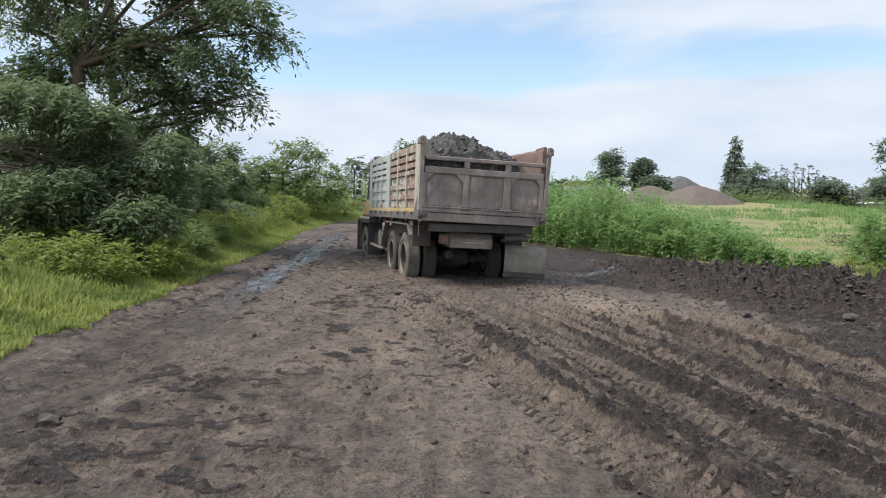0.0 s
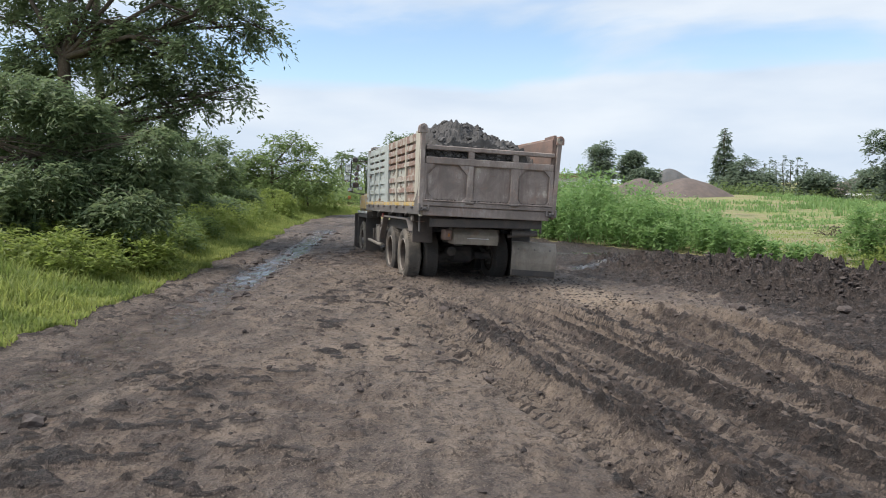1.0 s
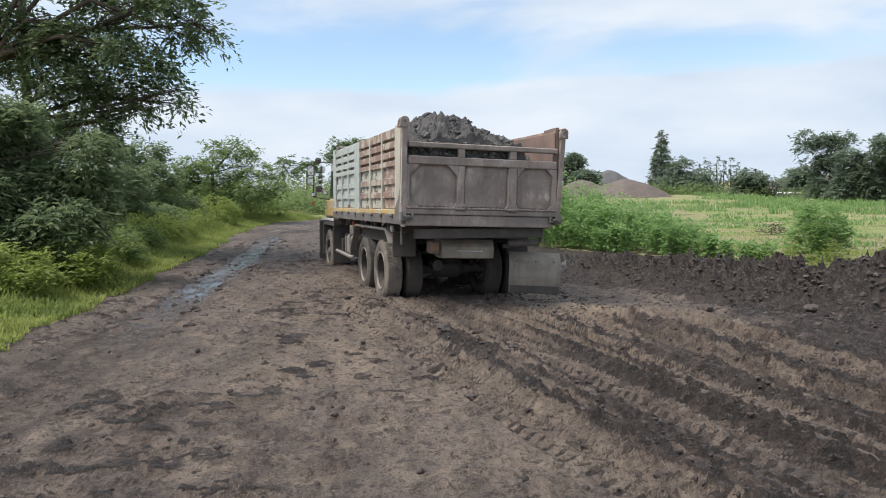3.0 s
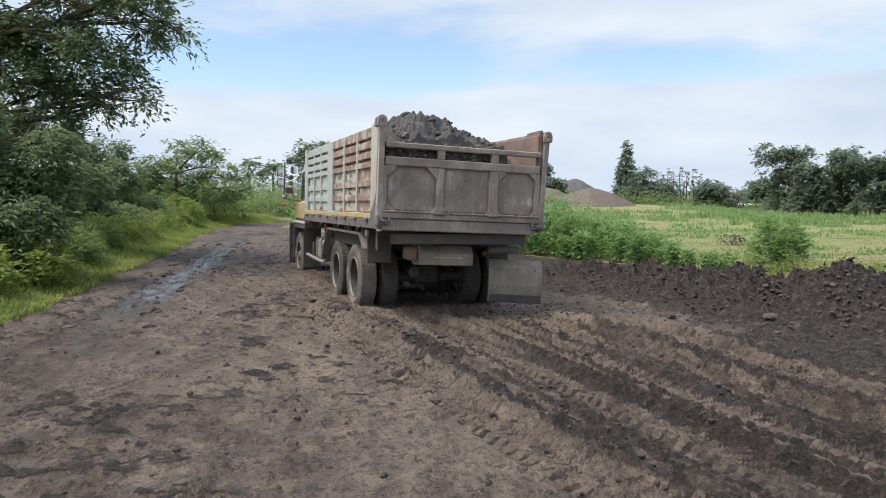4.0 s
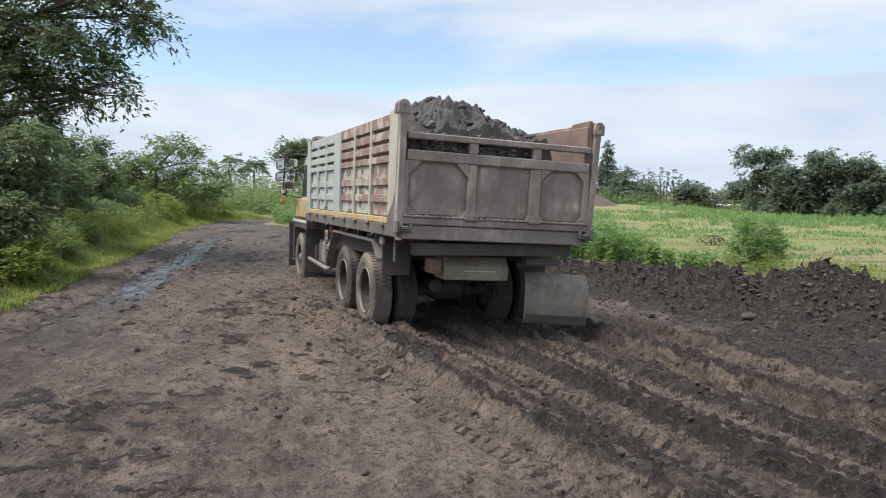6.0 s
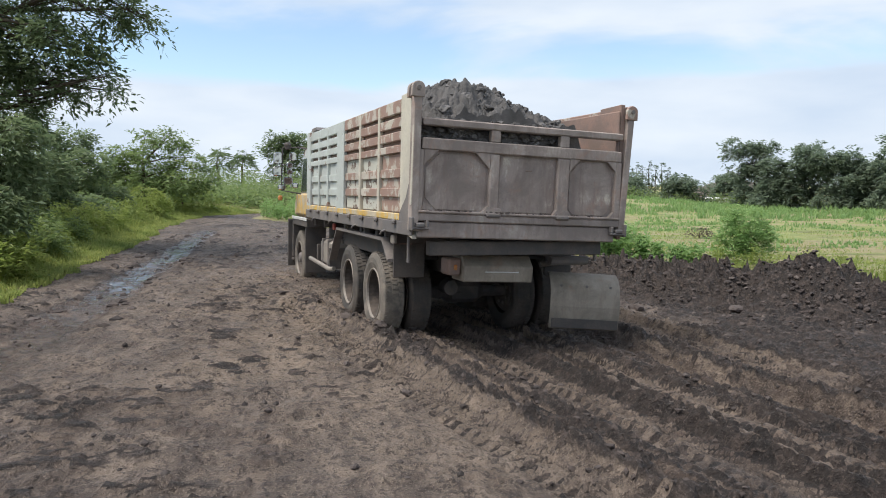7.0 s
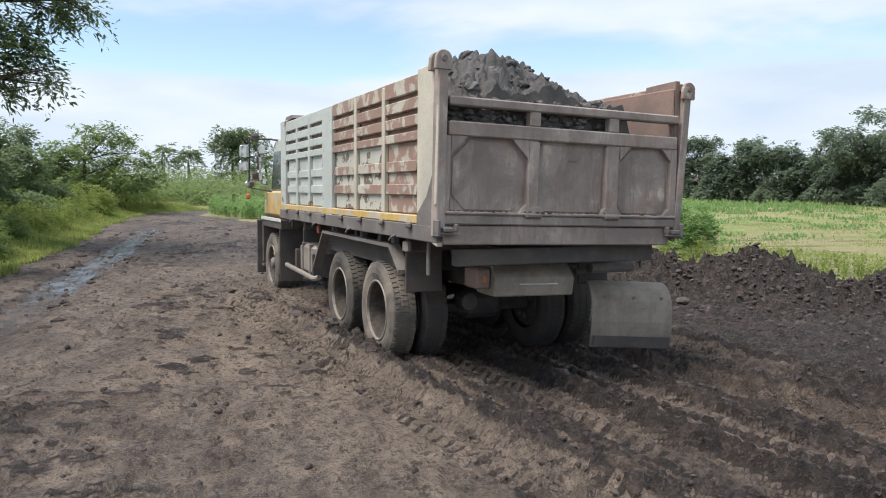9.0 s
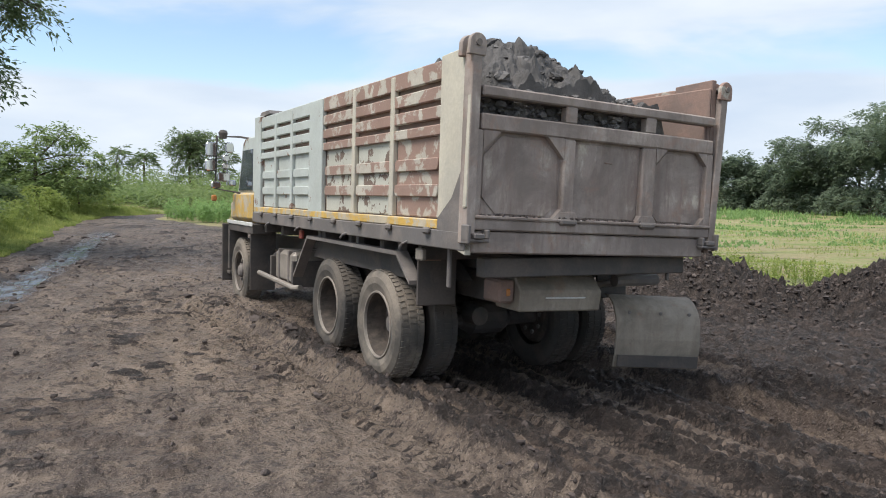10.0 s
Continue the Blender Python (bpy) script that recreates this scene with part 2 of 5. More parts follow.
GROUND = ground_material()
CLOD = clod_material()
LOAD = clod_material("load_earth", 1.75, 0.75)
BARK = coated("bark", (0.085, 0.065, 0.05), (0.14, 0.115, 0.09), 9, 0.9, bump=0.8)
LEAF_DARK = foliage("leaf_dark", (0.105, 0.155, 0.080), (0.215, 0.262, 0.130), (0.148, 0.198, 0.102))
LEAF_MID = foliage("leaf_mid", (0.125, 0.185, 0.072), (0.220, 0.280, 0.108), (0.165, 0.225, 0.084))
LEAF_LIGHT = foliage("leaf_light", (0.165, 0.225, 0.055), (0.285, 0.325, 0.095), (0.215, 0.270, 0.068))
WEED = foliage("weed_leaf", (0.175, 0.290, 0.105), (0.275, 0.390, 0.150), (0.210, 0.330, 0.120))
GRASS = foliage("grass_blade", (0.225, 0.275, 0.075), (0.370, 0.395, 0.125), (0.160, 0.215, 0.060), 0.6)
GRASS_DRY = foliage("field_blade", (0.270, 0.325, 0.090), (0.360, 0.375, 0.130), (0.200, 0.285, 0.070), 0.6)
# paler and bluer than the near leaves: distance haze mixed into the colour
HAZED_LEAF = foliage("leaf_hazed", (0.140, 0.185, 0.132), (0.205, 0.250, 0.172), (0.160, 0.208, 0.148))
GRAVEL = coated("gravel", (0.135, 0.108, 0.10), (0.18, 0.145, 0.13), 1.5, 0.95, bump=0.7)
GRAVEL_GREY = coated("gravel_grey", (0.12, 0.125, 0.13), (0.155, 0.155, 0.155), 1.5, 0.95, bump=0.7)
CREAM = coated("cream_paint", (0.60, 0.555, 0.46), (0.52, 0.49, 0.42), 2.5, 0.6, dirty=0.4)
TEAL = coated("faded_teal_paint", (0.53, 0.57, 0.545), (0.27, 0.16, 0.12), 3.4, 0.55, dirty=0.3, low=0.60, high=0.63)
FLAKED = coated("flaked_pale_paint", (0.52, 0.52, 0.46), (0.155, 0.105, 0.085), 4.6, 0.68, dirty=0.25, low=0.545, high=0.565)
RUST_RAIL = coated("rusty_rail_paint", (0.33, 0.215, 0.175), (0.52, 0.485, 0.42), 4.5, 0.7, dirty=0.35, low=0.50, high=0.545)
RUST = coated("brown_rusty_steel", (0.225, 0.162, 0.140), (0.30, 0.20, 0.165), 3.5, 0.75, dirty=0.5)
TAIL = grimy("muddy_grey_brown_steel", (0.335, 0.280, 0.252), (0.47, 0.42, 0.37), (0.222, 0.180, 0.160))
TAIL_PANEL = grimy("scraped_tail_panel", (0.325, 0.268, 0.240), (0.62, 0.565, 0.47), (0.220, 0.170, 0.150), 0.7)
# inner and right-hand tyres: shade under the body put into the rubber's colour
RUBBER_SHADED = coated("shaded_black_tyre", (0.050, 0.047, 0.045), (0.095, 0.080, 0.070), 3.0, 0.8, dirty=0.5, dirt=(0.12, 0.098, 0.082))
SILL = coated("grey_muddy_steel", (0.150, 0.140, 0.138), (0.225, 0.200, 0.185), 3.0, 0.7)
YELLOW = coated("yellow_paint", (0.66, 0.42, 0.10), (0.52, 0.46, 0.36), 6.5, 0.55, low=0.44, high=0.54)
BLACK = coated("black_muddy_steel", (0.062, 0.058, 0.057), (0.115, 0.098, 0.088), 3.5, 0.8, dirty=0.5, dirt=(0.14, 0.115, 0.10))
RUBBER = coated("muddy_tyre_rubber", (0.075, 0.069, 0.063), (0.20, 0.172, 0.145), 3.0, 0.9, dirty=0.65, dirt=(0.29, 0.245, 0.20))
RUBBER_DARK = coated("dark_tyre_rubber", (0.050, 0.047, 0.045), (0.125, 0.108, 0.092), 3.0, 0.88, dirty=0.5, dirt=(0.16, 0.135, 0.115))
RIM = coated("rusty_rim", (0.048, 0.040, 0.035), (0.105, 0.086, 0.073), 9.0, 0.8)
FLAP = grimy("grey_brown_mudflap", (0.29, 0.25, 0.205), (0.35, 0.305, 0.255), (0.20, 0.165, 0.135), 0.5)
TANK = coated("dusty_tank_steel", (0.28, 0.25, 0.22), (0.36, 0.32, 0.28), 4.0, 0.6, 0.2)
CHROME = coated("dull_chrome", (0.55, 0.55, 0.55), (0.62, 0.62, 0.62), 6.0, 0.2, 0.9, dirty=0.12, bump=0.05)
MIRROR = Nodes("mirror_glass").finish((0.8, 0.82, 0.84), 0.06, 1.0)
GLASS = Nodes("dark_cab_glass").finish((0.05, 0.06, 0.07), 0.08, 0.0, None, 0.7)
RED = coated("red_lamp_plastic", (0.42, 0.06, 0.04), (0.30, 0.05, 0.04), 6, 0.35)
ORANGE = coated("orange_lamp_plastic", (0.62, 0.22, 0.04), (0.5, 0.2, 0.05), 6, 0.35)
WHITE = coated("white_sheet", (0.78, 0.78, 0.76), (0.66, 0.66, 0.64), 2, 0.5)
ROOF = coated("brown_roof", (0.22, 0.13, 0.09), (0.28, 0.18, 0.13), 2, 0.8)


# ---- small tools ----
def hash01(ix, iy, seed):
    v = np.sin(ix * 127.1 + iy * 311.7 + seed * 74.7) * 43758.5453
    return v - np.floor(v)


def vnoise(x, y, seed=0):
    x, y = np.asarray(x, float), np.asarray(y, float)
    ix, iy = np.floor(x), np.floor(y)
    fx, fy = x - ix, y - iy
    fx, fy = fx * fx * (3 - 2 * fx), fy * fy * (3 - 2 * fy)
    a = hash01(ix, iy, seed) * (1 - fx) + hash01(ix + 1, iy, seed) * fx
    b = hash01(ix, iy + 1, seed) * (1 - fx) + hash01(ix + 1, iy + 1, seed) * fx
    return a * (1 - fy) + b * fy


def fbm(x, y, seed=0, octaves=4, gain=0.5):
    total, amp, size = 0.0, 1.0, 0.0
    for i in range(octaves):
        total = total + amp * vnoise(x * 2 ** i, y * 2 ** i, seed + i * 13)
        size += amp
        amp *= gain
    return total / size


def smooth(a, b, x):
    t = np.clip((np.asarray(x, float) - a) / (b - a), 0, 1)
    return t * t * (3 - 2 * t)


def mesh_of(name, verts, faces, material, shade=False):
    """A mesh from arrays of corners and of faces with equally many corners."""
    me = bpy.data.meshes.new(name)
    verts, faces = np.asarray(verts, np.float32), np.asarray(faces, np.int32)
    me.vertices.add(len(verts))
    me.vertices.foreach_set("co", verts.ravel())
    n, k = faces.shape
    me.loops.add(n * k)
    me.loops.foreach_set("vertex_index", faces.ravel())
    me.polygons.add(n)
    me.polygons.foreach_set("loop_start", np.arange(0, n * k, k, dtype=np.int32))
    me.polygons.foreach_set("loop_total", np.full(n, k, np.int32))
    me.update(calc_edges=True)
    me.polygons.foreach_set("use_smooth", np.full(n, shade, bool))
    me.materials.append(material)
    return me


def part(name, bm, material, parent=None, label="", at=None, shade=False):
    """Links a bmesh as one mesh object under a thing or a part."""
    me = bpy.data.meshes.new(name)
    bm.to_mesh(me)
    bm.free()
    me.materials.append(material)
    if shade:
        me.polygons.foreach_set("use_smooth", [True] * len(me.polygons))
    ob = new(name, me)
    ob.parent = parent
    if at is not None:
        ob.matrix_basis = at
    if label:
        tagged(ob, label)
    return ob


def boxes(*dims, bevel=0.008):
    """Bevelled boxes joined into one bmesh: each x0, x1, y0, y1, z0, z1."""
    bm = bmesh.new()
    for x0, x1, y0, y1, z0, z1 in dims:
        m = Matrix.LocRotScale(((x0 + x1) / 2, (y0 + y1) / 2, (z0 + z1) / 2), None, (abs(x1 - x0), abs(y1 - y0), abs(z1 - z0)))
        bmesh.ops.create_cube(bm, size=1, matrix=m)
    if bevel:
        bmesh.ops.bevel(bm, geom=bm.edges[:], offset=bevel, segments=1, affect="EDGES")
    return bm


def prism(outline, lo, hi, axis="y", bevel=0.0):
    """An outline of (a, b) drawn out along an axis: y takes a, b as x, z; x takes y, z; z takes x, y."""
    place = {"y": lambda a, b, c: (a, c, b), "x": lambda a, b, c: (c, a, b), "z": lambda a, b, c: (a, b, c)}[axis]
    bm = bmesh.new()
    f = bm.faces.new([bm.verts.new(place(a, b, lo)) for a, b in outline])
    got = bmesh.ops.extrude_face_region(bm, geom=[f])
    way = Vector(place(0, 0, hi - lo))
    for v in got["geom"]:
        if isinstance(v, bmesh.types.BMVert):
            v.co += way
    bmesh.ops.recalc_face_normals(bm, faces=bm.faces[:])
    if bevel:
        bmesh.ops.bevel(bm, geom=bm.edges[:], offset=bevel, segments=1, affect="EDGES")
    return bm


def ring(profile, steps=32, axis="x"):
    """A profile of (along, radius) turned about an axis; closed ends where the radius is 0."""
    bm = bmesh.new()
    rows = []
    for a, r in profile:
        row = []
        for i in range(steps):
            w = 2 * math.pi * i / steps
            p = (a, r * math.cos(w), r * math.sin(w)) if axis == "x" else (r * math.cos(w), r * math.sin(w), a)
            row.append(bm.verts.new(p))
        rows.append(row)
    for p, q in zip(rows, rows[1:]):
        for i in range(steps):
            bm.faces.new((p[i], p[(i + 1) % steps], q[(i + 1) % steps], q[i]))
    bmesh.ops.remove_doubles(bm, verts=bm.verts[:], dist=1e-5)
    bmesh.ops.recalc_face_normals(bm, faces=bm.faces[:])
    return bm


def tube_arrays(points, radii, steps=7):
    """Corners and faces of a tapered tube along points."""
    pts = [Vector(p) for p in points]
    V, F = [], []
    for i, p in enumerate(pts):
        d = (pts[min(i + 1, len(pts) - 1)] - pts[max(i - 1, 0)]).normalized()
        a = d.cross(Vector((0.31, 0.95, 0.1))).normalized()
        b = d.cross(a)
        for k in range(steps):
            w = 2 * math.pi * k / steps
            V.append(p + (a * math.cos(w) + b * math.sin(w)) * radii[i])
        if i:
            o, q = (i - 1) * steps, i * steps
            F += [(o + k, o + (k + 1) % steps, q + (k + 1) % steps, q + k) for k in range(steps)]
    return [tuple(v) for v in V], F


def tube(points, radii, steps=8):
    V, F = tube_arrays(points, radii, steps)
    bm = bmesh.new()
    vs = [bm.verts.new(v) for v in V]
    for f in F:
        bm.faces.new([vs[i] for i in f])
    n = len(points)
    bm.faces.new(vs[:steps])
    bm.faces.new(vs[(n - 1) * steps:])
    bmesh.ops.recalc_face_normals(bm, faces=bm.faces[:])
    return bm


# ---- the lie of the land ----
LEFT_EDGE = ((-60, -3.9), (0, -4.6), (7, -4.85), (10.6, -5.15), (15, -5.7), (20, -6.4), (30, -7.9), (38, -8.7), (44, -6.2), (50, 0.0), (90, 44))
RIGHT_EDGE = ((-60, 9.0), (6, 9.0), (16, 9.0), (19, 8.2), (22.5, 4.5), (25, 2.0), (29, -0.9), (31, -2.4), (34, -4.3), (38, -6.4), (43, -5.2), (50, -1.0), (90, 30))
CREST = ((3.2, 17.5), (4.6, 14.8), (5.9, 13.3), (7.2, 12.4), (8.8, 11.6), (10.6, 10.8), (13.5, 10.2))


def along(table, y):
    return np.interp(y, [p[0] for p in table], [p[1] for p in table])


def to_line(x, y, line):
    """The distance to a bent line, and the part of its length."""
    best, part_of = np.full(np.shape(x), 1e9), np.zeros(np.shape(x))
    n = len(line) - 1
    for i, ((ax, ay), (bx, by)) in enumerate(zip(line, line[1:])):
        dx, dy = bx - ax, by - ay
        s = np.clip(((x - ax) * dx + (y - ay) * dy) / (dx * dx + dy * dy), 0, 1)
        d = np.hypot(x - ax - s * dx, y - ay - s * dy)
        part_of = np.where(d < best, (i + s) / n, part_of)
        best = np.minimum(best, d)
    return best, part_of


# wheel ruts to the right: across them, u = x + 0.38 (y - 5)
# centre, half width, depth, whether a tread shows
RUTS = ((1.20, 0.20, 0.04, 1), (2.60, 0.27, 0.08, 1), (3.26, 0.11, 0.05, 0), (3.58, 0.16, 0.07, 1), (4.36, 0.16, 0.08, 0), (5.35, 0.24, 0.06, 1))
# centre, half width, height, beaded
RIDGES = ((1.62, 0.13, 0.11, 0), (1.98, 0.05, 0.05, 0), (2.24, 0.05, 0.04, 1), (3.02, 0.07, 0.09, 1), (3.40, 0.045, 0.06, 1), (3.84, 0.11, 0.11, 0), (4.12, 0.05, 0.06, 0), (4.70, 0.12, 0.12, 0), (4.98, 0.06, 0.07, 1), (5.85, 0.14, 0.10, 0))


def land(x, y):
    """Height of the ground, and the share of grass, wet, dark mud and pale dirt."""
    x, y = np.asarray(x, float), np.asarray(y, float)
    bend = 12 * np.tanh(x / 12)
    z = -math.tan(radians(SLOPE)) * np.where(x > 0, bend, 9 * np.tanh(x / 9))
    le, re = along(LEFT_EDGE, y), along(RIGHT_EDGE, y)
    wav = (fbm(x * 0.9, y * 0.9, 3) - 0.5)
    off_left, off_right = le - x + wav * 0.9, x - re + wav * 1.4
    grass = np.maximum(smooth(-0.15, 0.3, off_left), smooth(-0.2, 0.5, off_right))
    near = 1 - smooth(18, 45, np.hypot(x, y))
    # verge: a low bank
    z = z + 0.16 * smooth(0.0, 1.2, off_left) + 0.22 * smooth(2.5, 7, off_left)
    z = z - 0.55 * smooth(3, 20, off_right)
    z = z + 0.06 * grass * (fbm(x * 1.3, y * 1.3, 8) - 0.4)
    z = z + (fbm(x * 0.045, y * 0.045, 21) - 0.5) * 0.5 * smooth(35, 80, np.hypot(x, y))
    road = 1 - grass
    # broad unevenness, fine crumbs
    z = z + road * (0.05 * (fbm(x * 0.7, y * 0.5, 5) - 0.5))
    crumb = fbm(x * 5.5, y * 5.5, 31, 4, 0.6)
    lumps = smooth(0.52, 0.75, crumb)
    crumbs = road * near * (0.030 * (crumb - 0.5) + 0.030 * lumps)
    z = z + crumbs
    clot = smooth(0.585, 0.66, fbm(x * 3.6, y * 5.0, 37, 4, 0.66)) * smooth(0.40, 0.60, fbm(x * 0.6, y * 0.35, 38))
    z = z + road * near * 0.045 * clot
    # ruts
    u = x + 0.38 * (y - 5) + 0.07 * (fbm(x * 0.7, y * 0.7, 41) - 0.5) + 0.02 * np.sin(y * 1.1)
    zone = smooth(-1.0, 2.0, y) * (1 - smooth(10.0, 13.2, y + 0.9 * wav)) * road
    rough = fbm(x * 7, y * 7, 51, 4, 0.6)
    sharp = fbm(x * 13, y * 13, 57, 3, 0.6)
    z = z + road * near * 0.020 * (sharp - 0.5)
    dark = np.zeros_like(z)
    pale = np.zeros_like(z)
    dark = np.maximum(dark, road * (0.66 * clot + 0.22 * lumps))
    churned = zone * smooth(0.7, 1.3, u) * (1 - smooth(5.8, 6.8, u))
    # long drawn lines, finer and finer across the ruts
    drawn = vnoise(u * 6.5, y * 0.16, 66) * 0.5 + vnoise(u * 14, y * 0.3, 67) * 0.32 + vnoise(u * 27, y * 0.5, 68) * 0.18
    z = z + churned * 0.17 * (drawn - 0.5)
    # colour follows the height: darker in the low lines, paler on the crests
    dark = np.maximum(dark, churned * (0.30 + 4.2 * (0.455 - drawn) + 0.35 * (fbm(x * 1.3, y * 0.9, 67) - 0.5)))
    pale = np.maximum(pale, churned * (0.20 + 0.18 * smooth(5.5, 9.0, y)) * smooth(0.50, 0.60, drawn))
    for c, w, d, tread in RUTS:
        g = np.exp(-((u - c) / w) ** 8)
        z = z - zone * g * d * (0.9 + 0.4 * (rough - 0.5))
        if tread:
            lugs = 0.5 + 0.5 * np.sin((y + 0.4 * x + np.abs(u - c) * 0.9) * 56.0)
            z = z + zone * g * 0.022 * smooth(0.35, 0.65, lugs)
            # gaps between the lugs darker than the lugs
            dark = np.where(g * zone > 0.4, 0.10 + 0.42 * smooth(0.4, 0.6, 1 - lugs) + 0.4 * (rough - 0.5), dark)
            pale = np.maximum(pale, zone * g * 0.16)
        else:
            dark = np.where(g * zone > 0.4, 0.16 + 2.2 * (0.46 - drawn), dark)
            pale = np.maximum(pale, zone * g * 0.34)
    for c, w, h, beaded in RIDGES:
        g = np.exp(-((u - c) / w) ** 4)
        jag = 0.62 + 0.45 * smooth(0.35, 0.65, rough) + 0.7 * (sharp - 0.5) + 0.9 * (drawn - 0.5)
        if beaded:
            jag = 0.45 + 0.65 * smooth(0.3, 0.6, 0.5 + 0.5 * np.sin((y + 0.4 * x) * 52.0 + 3 * rough))
        z = z + zone * g * h * jag
        dark = np.maximum(dark, zone * g * (0.56 + 0.9 * (fbm(x * 2.6, y * 1.4, 61) - 0.35)) * (1 - 0.45 * smooth(8.0, 11.0, y)))
    # pushed-up bank of dark clods
    d, s = to_line(x, y, CREST)
    reach = np.interp(s, (0, 0.25, 0.6, 1), (1.3, 1.9, 2.5, 2.8))
    tall = np.interp(s, (0, 0.2, 0.5, 0.8, 1), (0.12, 0.36, 0.56, 0.66, 0.62))
    pile = np.clip(1 - d / reach, 0, 1)
    body = smooth(0, 0.85, pile)
    lump = fbm(x * 2.3, y * 2.3, 71, 5, 0.6)
    tall = tall * (0.72 + 0.42 * np.sin(s * 21.0 + 3.5) * smooth(0.25, 0.6, s) + 0.35 * smooth(0.5, 0.1, s))
    z = z + body * tall * (0.62 + 0.75 * lump) + body * (0.34 * np.abs(rough - 0.5) * 2 + 0.26 * (sharp - 0.5))
    pile_zone = smooth(0.02, 0.30, pile)
    dark = np.maximum(dark, pile_zone * 1.1)
    grass = grass * (1 - smooth(0.05, 0.25, pile))
    # dark churned mud behind, toward the weeds
    m = smooth(13.2, 15.2, y + 0.45 * (x - 3) + 1.2 * wav) * smooth(0.8, 2.4, x + 0.22 * (y - 18) + wav) * (1 - smooth(25, 30, y)) * (1 - smooth(0.0, 1.0, off_right))
    z = z + m * 0.10 * (lump - 0.45) + m * 0.05 * (rough - 0.5)
    dark = np.maximum(dark, m * 1.0)
    apron = smooth(3.0, 5.2, u) * smooth(3.4, 5.6, x + 0.10 * (y - 8)) * (1 - smooth(13, 15, y)) * smooth(-4, 2, y)
    dark = np.maximum(dark, apron * (0.70 + 0.9 * (fbm(x * 2.1, y * 2.1, 73) - 0.5)))
    z = z + apron * (0.12 * (lump - 0.5) + 0.13 * np.abs(rough - 0.5) + 0.07 * (sharp - 0.5))
    # old wet wheel track along the left verge
    wx = np.interp(y, (0, 4.5, 6.5, 9.1, 12, 15, 18.3, 22, 25, 30), (-3.2, -3.45, -3.58, -3.72, -3.98, -4.35, -4.68, -5.2, -5.65, -6.4))
    ww = np.interp(y, (3, 6.5, 9, 12, 18, 22, 26, 30), (0.72, 0.66, 0.56, 0.44, 0.36, 0.34, 0.5, 0.6))
    g = np.exp(-((x - wx + 0.25 * wav) / ww) ** 4)
    wet = g * np.interp(y, (0, 3, 8, 10.5, 12.5, 22, 26, 31), (0.50, 0.50, 0.51, 0.60, 0.78, 0.80, 0.68, 0.0))
    z = z - g * (near * 0.035 + 0.6 * crumbs + 0.8 * road * near * 0.020 * (sharp - 0.5))
    dark = np.maximum(dark, g * 0.20)
    dark = np.maximum(dark, 0.42 * smooth(14, 18, y) * (1 - smooth(30, 38, y)) * smooth(0.50, 0.62, fbm(x * 0.9, y * 0.5, 81)) * road)
    pool = np.exp(-(((x - 2.6) / 0.9) ** 2 + ((y - 16.8) / 0.5) ** 2)) + np.exp(-(((x - 2.9) / 1.3) ** 2 + ((y - 20.3) / 0.4) ** 2))
    wet = np.maximum(wet, pool * 0.85)
    wet = np.maximum(wet, 0.42 * smooth(0.56, 0.66, fbm(x * 0.7, y * 0.4, 91)) * road * (1 - pile_zone) * smooth(12, 16, y))
    # pale trodden patch
    pale = pale + np.exp(-(((x - 2.1 + 0.33 * (y - 12.2)) / 0.75) ** 2 + ((y - 12.3) / 1.7) ** 2)) * 1.1
    pale = pale + (0.12 + 0.34 * smooth(0.42, 0.66, fbm(x * 1.2, y * 0.45, 95))) * road * smooth(-4.2, -1.0, x) * (1 - smooth(0.5, 1.3, u - 0.4 - 1.6 * smooth(9.5, 12.5, y))) * (1 - smooth(16, 22, y))
    pale = pale + 0.34 * smooth(-1.6, -0.4, x) * (1 - smooth(0.5, 1.4, u)) * smooth(4.0, 6.0, y) * (1 - smooth(11, 14, y)) * smooth(0.3, 0.6, fbm(x * 1.6, y * 0.6, 99)) * road
    pale = pale * (1 - dark * 0.5) * (1 - pile_zone) * (0.12 + 0.88 * smooth(3.6, 7.6, y + 0.5 * x))
    wet = np.maximum(wet, 0.38 * smooth(0.30, 0.60, fbm(x * 0.9, y * 0.5, 97)) * (1 - smooth(5.0, 9.0, y + 0.8 * (x + 1.0))) * road)
    wet = np.maximum(wet, np.interp(y, (4, 8), (0.40, 0.28)) * zone * smooth(0.9, 1.8, u))
    return z, grass, np.clip(wet, 0, 1), np.clip(dark, 0, 1), np.clip(pale, 0, 1)


def level_all(spots, lift=0.0):
    """Rows of x, y, size set on the ground: x, y, z, size."""
    a = np.array(spots)
    z = land(a[:, 0], a[:, 1])[0] + lift
    return [(x, y, h, s) for (x, y, s), h in zip(spots, z)]


def level(x, y):
    return float(land(np.array([x]), np.array([y]))[0][0])


def spread(bounds):
    """Grid lines from rows of (start, end, step), closely set near the road and wide far off."""
    out = [np.arange(a, b, s) for a, b, s in bounds]
    return np.concatenate(out + [[bounds[-1][1]]])


